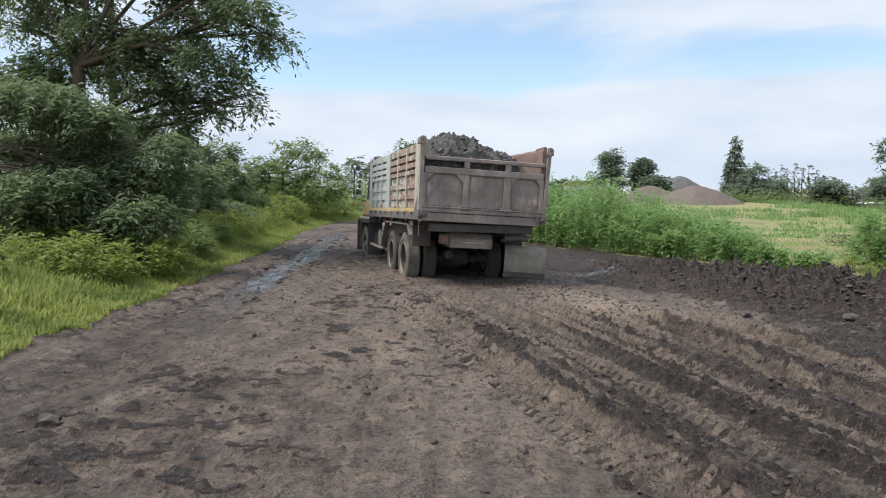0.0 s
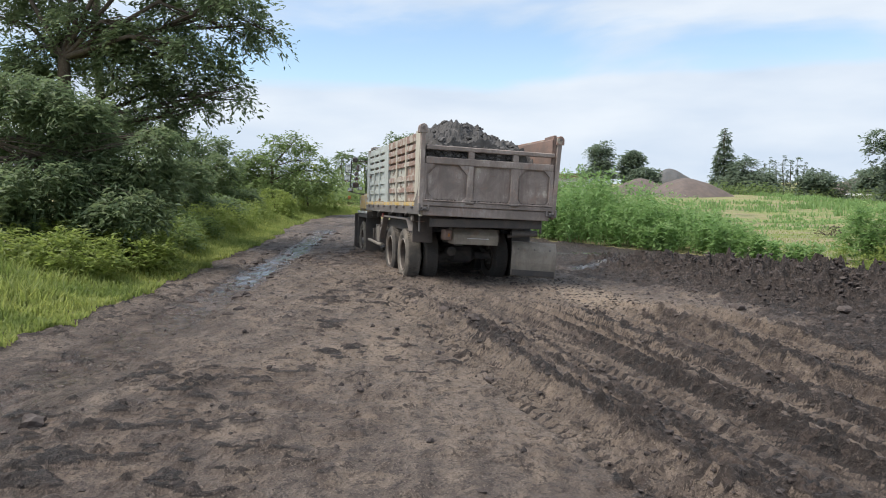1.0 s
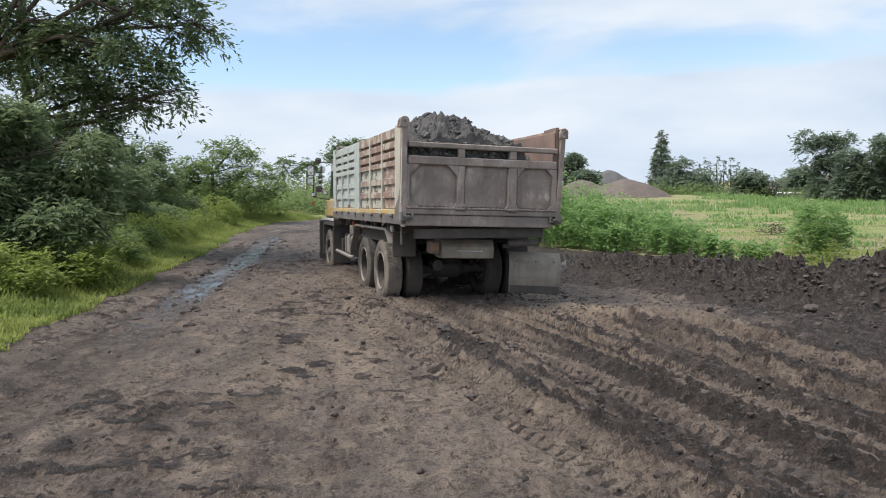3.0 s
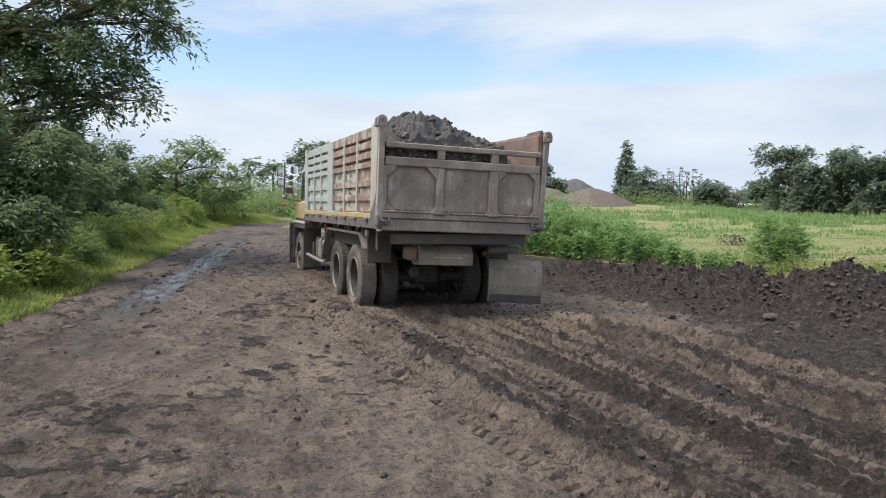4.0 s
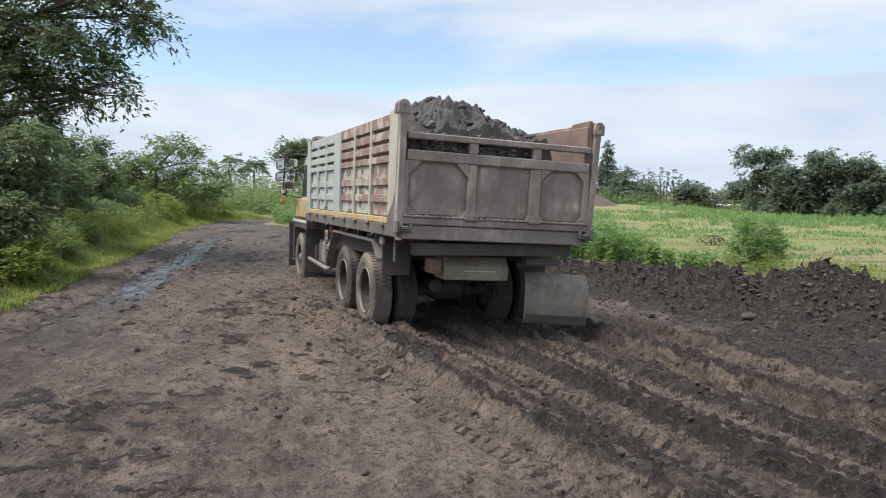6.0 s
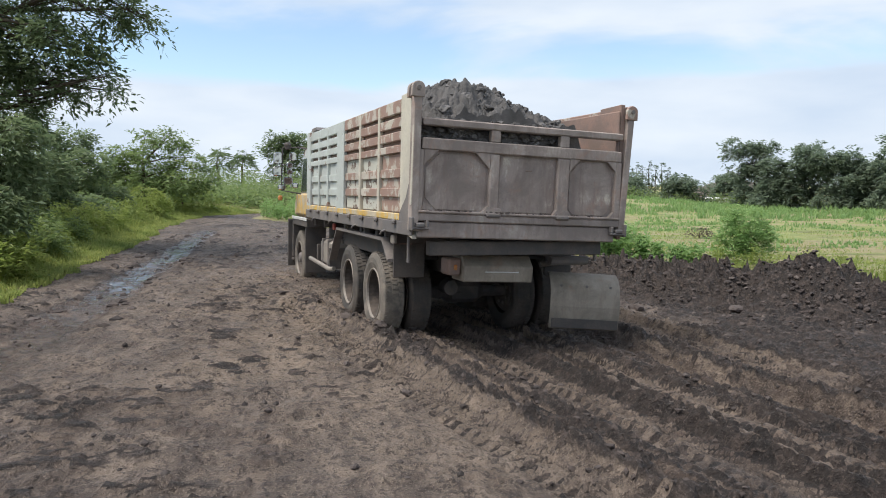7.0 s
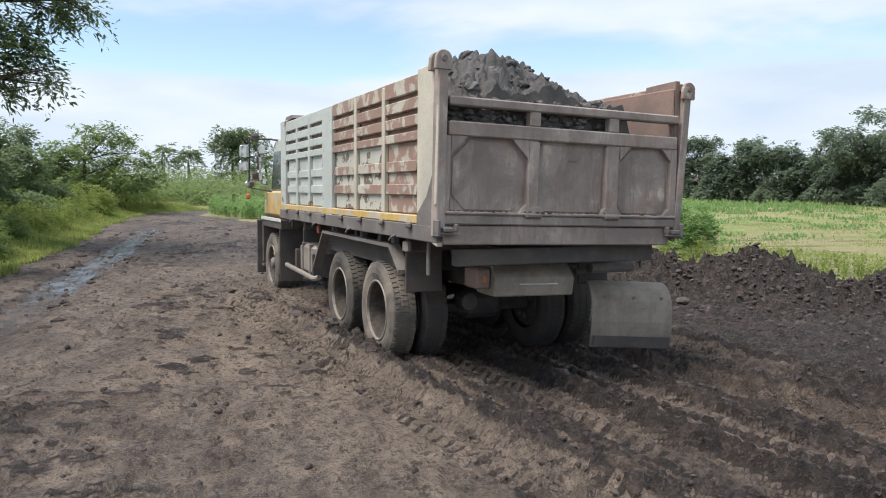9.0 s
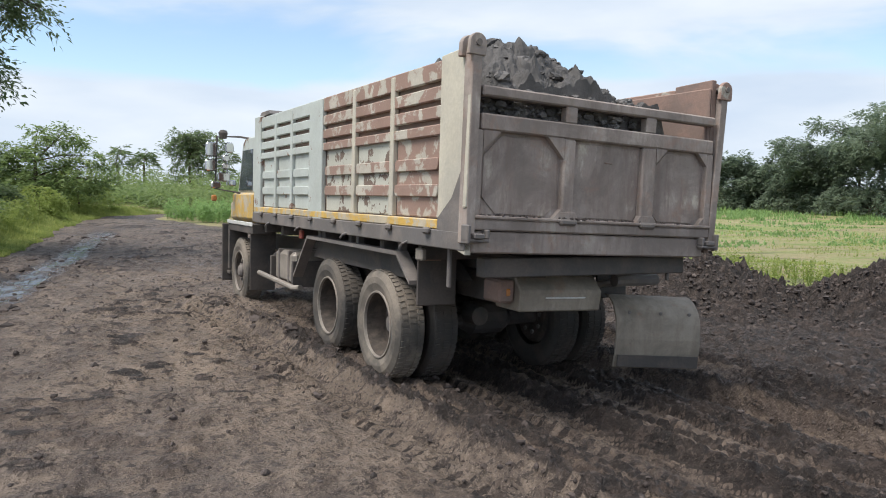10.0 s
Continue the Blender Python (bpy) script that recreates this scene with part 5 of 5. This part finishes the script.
    y = 3.0 + 40 * rng.uniform(0, 1, n) ** 1.9
    off = np.abs(rng.normal(0, 1.0, n)) * 1.35 + 0.02
    x = along(LEFT_EDGE, y) - off + 0.10 + 0.6 * (fbm(y * 0.9, y * 0.0, 77) - 0.4)
    h = (0.09 + 0.24 * smooth(0.2, 2.2, off)) * (0.6 + 0.9 * fbm(x * 1.5, y * 1.5, 17)) * rng.uniform(0.6, 1.4, n)
    blades("verge_grass", "bright yellow-green grass along the road", x, y, h, GRASS, 12, 0.012)
    spots = []
    for _ in range(520):
        y = 13 + 28 * rng.uniform() ** 1.2
        x = float(along(LEFT_EDGE, y)) - rng.uniform(0.7, 3.2)
        spots.append((x, y, rng.uniform(0.4, 1.0) * (0.7 + 0.3 * min(1, (y - 10) / 10))))
    for _ in range(60):
        y = rng.uniform(6.5, 14)
        spots.append((float(along(LEFT_EDGE, y)) - rng.uniform(1.6, 3.6), y, rng.uniform(0.4, 0.9)))
    for x, y, h in ((-7.3, 13.4, 1.15), (-6.7, 13.6, 1.1), (-6.9, 13.3, 0.95), (-7.5, 11.2, 1.0), (-7.7, 11.4, 0.85), (-6.4, 13.9, 0.9), (-7.9, 10.6, 0.7)):
        spots.append((x, y, h))
    weed_field("verge_weeds", "tall light-green weeds on the verge", spots, LEAF_LIGHT, 13, 0.12, 44)


def right_side():
    rng = np.random.default_rng(31)
    spots = []
    while len(spots) < 700:
        y = rng.uniform(18.0, 31.0)
        edge = float(along(((16, 9.6), (17.5, 8.6), (20, 7.4), (22.5, 4.6), (24.5, 2.4), (28, 0.2), (31, -1.8)), y))
        x = edge + rng.uniform(0, 1) ** 1.3 * 6.0
        if x > 8.2 - 0.1 * (y - 18) and y < 24 or x > 9.5:
            continue
        inner = min(1, (x - edge) / 1.6)
        spots.append((x, y, (0.9 + 0.6 * inner) * rng.uniform(0.7, 1.15) * float(np.interp(x, (1, 4.5, 6.2, 8), (1.4, 1.25, 0.85, 0.5))) * (0.65 + 0.8 * float(vnoise(x * 0.9, y * 0.9, 12)))))
    weed_field("tall_weeds", "dense tall green weeds beside the dark mud", spots, WEED, 32, 0.17, 66)
    spots = [(rng.uniform(-6.5, 0.5), rng.uniform(34, 44), rng.uniform(0.5, 1.0)) for _ in range(300)]
    spots = [s for s in spots if s[0] > float(along(RIGHT_EDGE, s[1])) + 0.4]
    weed_field("bend_weeds", "green weeds inside the road's bend", spots, WEED, 33, 0.14, 60)
    spots = [(rng.uniform(8.2, 13), rng.uniform(14.5, 20), rng.uniform(0.25, 0.6)) for _ in range(110)]
    weed_field("low_weeds", "low light weeds behind the mud bank", spots, LEAF_LIGHT, 34, 0.09, 34)
    tree("round_bush", "single leafy bright-green bush in the field", 10.0, 20.0, 0.5, 0.04,
         [(0, 0, 0.75, 0.62, 0.6, 0.6), (0.1, 0, 1.15, 0.45, 0.45, 0.5), (-0.3, 0, 0.5, 0.5, 0.5, 0.4), (0.35, 0, 0.5, 0.5, 0.5, 0.4)], 330, 20, 0.11, 0.13, WEED, 35, "bush", shell=0.4, droop=-0.2)
    # field grass: short blades near, tussocks farther off
    n = 30000
    y = 11 + 34 * rng.uniform(0, 1, n) ** 1.4
    x = 8.5 + rng.uniform(0, 1, n) * (6 + y * 0.75)
    g = land(x, y)[1]
    keep = (g > 0.5) & (fbm(x * 0.35, y * 0.35, 44) > 0.47)
    x, y = x[keep], y[keep]
    blades("field_grass", "short yellow-green field grass", x, y, rng.uniform(0.03, 0.13, len(x)), GRASS_DRY, 36, 0.014)
    cx = rng.uniform(4, 120, 1500)
    cy = 26 + 85 * rng.uniform(0, 1, 1500) ** 0.8
    keep = (cx > along(RIGHT_EDGE, cy) + 5) & (cx < 14 + cy * 1.0) & ((fbm(cx * 0.06, cy * 0.12, 45) + 0.25 * smooth(50, 80, cy)) > 0.52)
    cx, cy = cx[keep], cy[keep]
    k = 46
    rad = rng.uniform(0.3, 1.2, len(cx))
    x = np.repeat(cx, k) + rng.normal(0, 1, len(cx) * k) * np.repeat(rad, k)
    y = np.repeat(cy, k) + rng.normal(0, 1, len(cx) * k) * np.repeat(rad, k) * 0.8
    blades("field_tussocks", "low green tussocks across the field", x, y, rng.uniform(0.06, 0.24, len(x)) * np.repeat(rng.uniform(0.5, 1.2, len(cx)) * (1 + 1.9 * smooth(48, 66, cy)), k), WEED, 37, 0.05)
    tree("dry_stump", "brown dry uprooted shrub in the field", 16.8, 38.5, 0.3, 0.05, [(0, 0, 0.35, 0.5, 0.4, 0.3)], 30, 10, 0.16, 0.16, BARK, 38, "stump")
    # loose clods on and about the bank and the ruts
    spots = []
    while len(spots) < 11000:
        s = rng.uniform(0.03, 1)
        i = min(len(CREST) - 2, int(s * (len(CREST) - 1)))
        f = s * (len(CREST) - 1) - i
        px, py = CREST[i][0] * (1 - f) + CREST[i + 1][0] * f, CREST[i][1] * (1 - f) + CREST[i + 1][1] * f
        px, py = px + rng.normal(0, 0.9), py + rng.normal(-0.75, 1.15)
        spots.append((px, py, 0.008 + 0.058 * rng.uniform() ** 5.0))
    while len(spots) < 15500:
        px, py = rng.uniform(4.3, 10.5), rng.uniform(6.0, 13.0)
        if px + 0.10 * (py - 8) > 4.7 and px + 0.38 * (py - 5) > 5.4:
            spots.append((px, py, 0.008 + 0.050 * rng.uniform() ** 4.5))
    tagged(new("bank_clods", clods("bank_clods", level_all(spots, -0.008), 39, CLOD, 1)), "dark broken clods of earth on the mud bank", "clods", kind="stuff")
    spots = []
    while len(spots) < 6500:
        y = rng.uniform(3.0, 15)
        x = rng.uniform(-4.5, 5.0)
        u = x + 0.38 * (y - 5)
        if rng.uniform() > (0.9 if 1.4 < u < 2.3 or 3.6 < u < 5.5 else 0.18):
            continue
        spots.append((x, y, 0.006 + 0.036 * rng.uniform() ** 3.5))
    tagged(new("road_crumbs", clods("road_crumbs", level_all(spots), 40, CLOD, 1)), "small crumbs of mud on the road", "clods", kind="stuff")
    spots = []
    while len(spots) < 420:
        y = rng.uniform(7.5, 28)
        x = rng.uniform(float(along(LEFT_EDGE, y)) + 0.2, 1.2)
        if vnoise(x * 0.8, y * 0.5, 88) > 0.42:
            spots.append((x, y, 0.02 + 0.075 * rng.uniform() ** 2.4))
    for _ in range(170):
        y = rng.uniform(9.5, 25)
        side = float(np.interp(y, (9.1, 12, 15, 18.3, 22, 25), (-3.72, -3.98, -4.35, -4.68, -5.2, -5.65))) + rng.choice((-1, 1)) * rng.uniform(0.25, 0.75)
        spots.append((side, y, 0.03 + 0.09 * rng.uniform() ** 2.0))
    tagged(new("mud_lumps", clods("mud_lumps", level_all(spots, -0.01), 47, CLOD, 1)), "flat dark lumps of trodden mud on the road", "clods", kind="stuff")
    for x, y, r in ((0.13, 9.05, 0.085), (0.36, 6.8, 0.07), (-2.9, 4.85, 0.085), (-0.02, 4.95, 0.04), (4.1, 11.6, 0.13), (5.6, 11.4, 0.11), (-0.2, 7.7, 0.05)):
        ob = new("clod", clods("clod", [(0, 0, 0, r)], int(1000 * abs(x)) + 3, CLOD))
        ob.location = (x, y, level(x, y) + r * 0.3)
        tagged(ob, "single lump of dried earth on the road", "clod", "lumps on the road")


def heap(name, label, x, y, r, h, material, seed):
    n, m = 40, 18
    V, F = [(0, 0, h)], []
    for j in range(1, m):
        for i in range(n):
            a = 2 * math.pi * i / n
            q = j / (m - 1)
            w = 1 + 0.12 * math.sin(a * 3 + seed) + 0.06 * math.sin(a * 7 + seed * 2)
            V.append((math.cos(a) * r * q * w, math.sin(a) * r * q * w, h * (1 - q ** 1.55) + 0.06 * h * math.sin(a * 5 + j) * q * (1 - q)))
    F3 = [(0, 1 + i, 1 + (i + 1) % n) for i in range(n)]
    bm = bmesh.new()
    vs = [bm.verts.new(v) for v in V]
    for f in F3:
        bm.faces.new([vs[i] for i in f])
    for j in range(m - 2):
        for i in range(n):
            a, b = 1 + j * n, 1 + (j + 1) * n
            bm.faces.new((vs[a + i], vs[b + i], vs[b + (i + 1) % n], vs[a + (i + 1) % n]))
    ob = part(name, bm, material, None, shade=True)
    ob.location = (x, y, level(x, y) - 0.1)
    return tagged(ob, label, "heap", "heaps at the field's far side")


def distance_things():
    """What stands beyond the field. place() turns a bearing in degrees (right is plus) and a distance into x, y."""
    place = lambda b, d: (d * math.sin(radians(b)), d * math.cos(radians(b)))
    rng = np.random.default_rng(61)
    x, y = place(16.2, 134)
    cl = [(0, 0, z, r, r, 1.1) for z, r in ((1.4, 2.3), (3.0, 2.1), (4.6, 1.75), (6.0, 1.35), (7.3, 1.0), (8.6, 0.65), (9.7, 0.35), (10.5, 0.14))]
    tree("conifer", "tall pointed dark-green conifer beyond the field", x, y, 9.0, 0.2, cl, 420, 18, 0.5, 0.32, HAZED_LEAF, 62, shell=0.5, droop=0.5)

    def far_tree(b, d, h, w, seed, material=HAZED_LEAF, low=0.25, name="far_tree", label="broad green tree at the field's edge", sprays=240, flat=False):
        x, y = place(b, d)
        r = np.random.default_rng(seed)
        cl = []
        for k in range(7):
            q = r.uniform(low, 0.9)
            cl.append((r.normal(0, 0.42) * w, r.normal(0, 0.3) * w, h * q, w * r.uniform(0.3, 0.5), w * r.uniform(0.3, 0.5), h * r.uniform(0.12, 0.2)))
        if flat:
            cl = [(c[0] * 1.5, c[1], h * (0.55 + 0.4 * (c[2] / h - low) / (0.9 - low)), c[3] * 1.25, c[4] * 1.25, h * 0.085) for c in cl]
        cl.append((0, 0, h * 0.86, w * 0.4, w * 0.4, h * (0.06 if flat else 0.13)))
        cl.append((0, 0, h * 0.42, w * 0.6, w * 0.5, h * 0.25))
        if low < 0.4:
            cl += [(-w * 0.5, -0.5, h * 0.16, w * 0.55, w * 0.5, h * 0.15), (w * 0.5, -0.8, h * 0.18, w * 0.55, w * 0.5, h * 0.16)]
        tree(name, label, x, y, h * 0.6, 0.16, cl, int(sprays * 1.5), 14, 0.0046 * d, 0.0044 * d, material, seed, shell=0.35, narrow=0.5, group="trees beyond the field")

    far_tree(17.4, 128, 6.2, 3.0, 63)
    far_tree(18.4, 125, 3.6, 2.8, 163)
    for k, (b, h) in enumerate(((18.7, 5.0), (19.1, 5.6), (19.55, 5.2), (20.0, 5.9), (20.4, 5.4), (20.9, 5.7), (21.3, 5.0))):
        x, y = place(b, 175)
        cl = [(0, 0, h * 0.35, 0.85, 0.85, 1.6), (0, 0, h * 0.7, 0.6, 0.6, 1.4), (0, 0, h * 1.0, 0.3, 0.3, 1.1), (0, 0, h * 1.3, 0.12, 0.12, 0.8)]
        tree("pine", "slender pine in a far row", x, y, h, 0.14, cl, 60, 12, 0.42, 0.2, HAZED_LEAF, 70 + k, shell=0.4, droop=0.3, group="row of slender pines")
    far_tree(22.2, 118, 4.6, 3.0, 80)
    far_tree(25.4, 140, 5.0, 2.4, 81)
    for k, (b, d, h, w) in enumerate(((27.0, 112, 9.4, 2.4), (28.4, 108, 6.6, 3.0), (30.4, 108, 8.6, 3.4), (32.4, 104, 7.0, 3.2), (34.0, 104, 6.2, 3.4), (35.8, 100, 8.4, 3.2), (37.2, 98, 7.4, 3.6), (38.6, 96, 8.8, 3.6), (40.2, 92, 10.2, 4.6), (42.2, 88, 10.2, 5.0), (44.5, 84, 11.2, 5.4))):
        far_tree(b, d, h, w, 90 + k, sprays=620 if b > 38 else 400, low=0.3, flat=b > 38)
    far_tree(7.6, 132, 9.0, 2.6, 110, low=0.45, name="airy_tree", label="open light-green tree beyond the weeds", sprays=190)
    far_tree(9.8, 130, 7.6, 1.9, 111, low=0.45)
    far_tree(10.9, 126, 4.4, 2.8, 112)
    far_tree(4.0, 150, 4.2, 2.0, 113)
    far_tree(12.2, 150, 3.2, 2.0, 114)
    # low hedge along the far edge of the field
    pts = []
    for b in np.arange(-2, 50, 0.16):
        d = 118 - max(0, b - 26) * 1.5 + rng.normal(0, 3)
        x, y = place(b, d)
        h = rng.uniform(0.9, 2.3) * (1.5 if b > 27 else 1.0)
        p = ball_points(46, (x, y, level(x, y) + h * 0.4), (0.9, 0.9, h * 0.6), rng, 0.3)
        pts.append(p)
    V, F = leaf_arrays(np.concatenate(pts), 0.42, rng, 0.2, 0.5)
    tagged(new("far_hedge", mesh_of("far_hedge", V, F, LEAF_MID)), "low dark-green hedge along the far edge of the field", "hedge", kind="stuff")
    x, y = place(13.6, 104)
    heap("gravel_heap", "large purple-brown gravel heap", x, y, 5.6, 2.5, GRAVEL, 1)
    x, y = place(12.4, 138)
    heap("gravel_heap", "grey gravel heap behind another", x, y, 5.6, 4.6, GRAVEL_GREY, 2)
    x, y = place(10.4, 112)
    heap("gravel_heap", "small brown gravel heap", x, y, 5.0, 2.6, GRAVEL, 3)
    x, y = place(25.7, 190)
    heap("gravel_heap", "long pale heap behind the trees", x, y, 13.0, 4.4, GRAVEL, 4)
    for b, d, w, h, label in ((24.7, 126, 0.9, 0.9, "white low shed beyond the field"), (5.4, 140, 3.0, 3.0, "low house with a brown roof"), (42.6, 93, 3.4, 1.1, "long brown-roofed shed under the trees")):
        x, y = place(b, d)
        shed = tagged(new("shed"), label, "shed")
        shed.location = (x, y, level(x, y) - 0.1)
        part("wall", boxes((-w, w, -2, 2, 0, h), bevel=0.02), WHITE if b < 30 else RUST, shed)
        part("roof", prism([(-w - 0.3, h), (w + 0.3, h), (w * 0.9, h + w * 0.25), (-w * 0.9, h + w * 0.25)], -2.4, 2.4, "y"), WHITE if 20 < b < 30 else ROOF, shed)
    # the rise beyond the road's bend
    pts = []
    for k in range(620):
        b = rng.uniform(-24, 1)
        d = rng.uniform(46, 86)
        x, y = place(b, d)
        h = rng.uniform(0.5, 1.3) + 1.9 * float(smooth(54, 80, d))
        pts.append(ball_points(70, (x, y, level(x, y) + h * 0.45), (1.5, 1.5, h * 0.6), rng, 0.35))
    V, F = leaf_arrays(np.concatenate(pts), 0.30, rng, 0.1, 0.5)
    tagged(new("far_thicket", mesh_of("far_thicket", V, F, LEAF_MID)), "green thicket on the rise beyond the bend", "thicket", kind="stuff")
    far_tree(-6.9, 74, 6.4, 3.0, 120, LEAF_DARK, 0.6, "umbrella_tree", "flat-topped dark acacia beyond the bend", 300)
    for k, b in enumerate((-11.5, -10.0, -4.5)):
        x, y = place(b, 80)
        cl = [(0, 0, 3.7, 0.8, 0.8, 0.9), (0.2, 0, 4.3, 0.5, 0.5, 0.7)]
        tree("palm", "feathery palm beyond the bend", x, y, 3.2, 0.16, cl, 26, 12, 0.8, 0.3, LEAF_DARK, 125 + k, droop=0.4, narrow=0.14, group="palms")
    # woods far left and behind the camera close the view
    for k, b in enumerate((-60, -52, -44, -38, -33, -28, -24)):
        far_tree(b, 46 + (k % 3) * 6, 6.5 + (k % 2), 5, 140 + k, LEAF_DARK, 0.1, "wood_tree", "dark tree in the wood beside the road", 300)


left_side()
right_side()
distance_things()


# ---- what moves ----
def motions():
    rows = [(t, TILT @ pose(x, y, z, pitch, lean, yaw)) for t, x, y, z, pitch, lean, yaw in TRUCK]
    walk(truck, rows)
    # the wheels roll with the way that the lorry goes
    times = [r[0] for r in TRUCK]
    way = [0.0]
    for a, b in zip(TRUCK, TRUCK[1:]):
        way.append(way[-1] + math.hypot(b[1] - a[1], b[2] - a[2]))
    for w in wheels:
        x, y = w.location.x, w.location.y
        walk(w, [(t, pose(x, y, TYRE_R, math.degrees(np.interp(t, times, way) / TYRE_R))) for t in np.arange(0, 10.01, 0.25)])


motions()
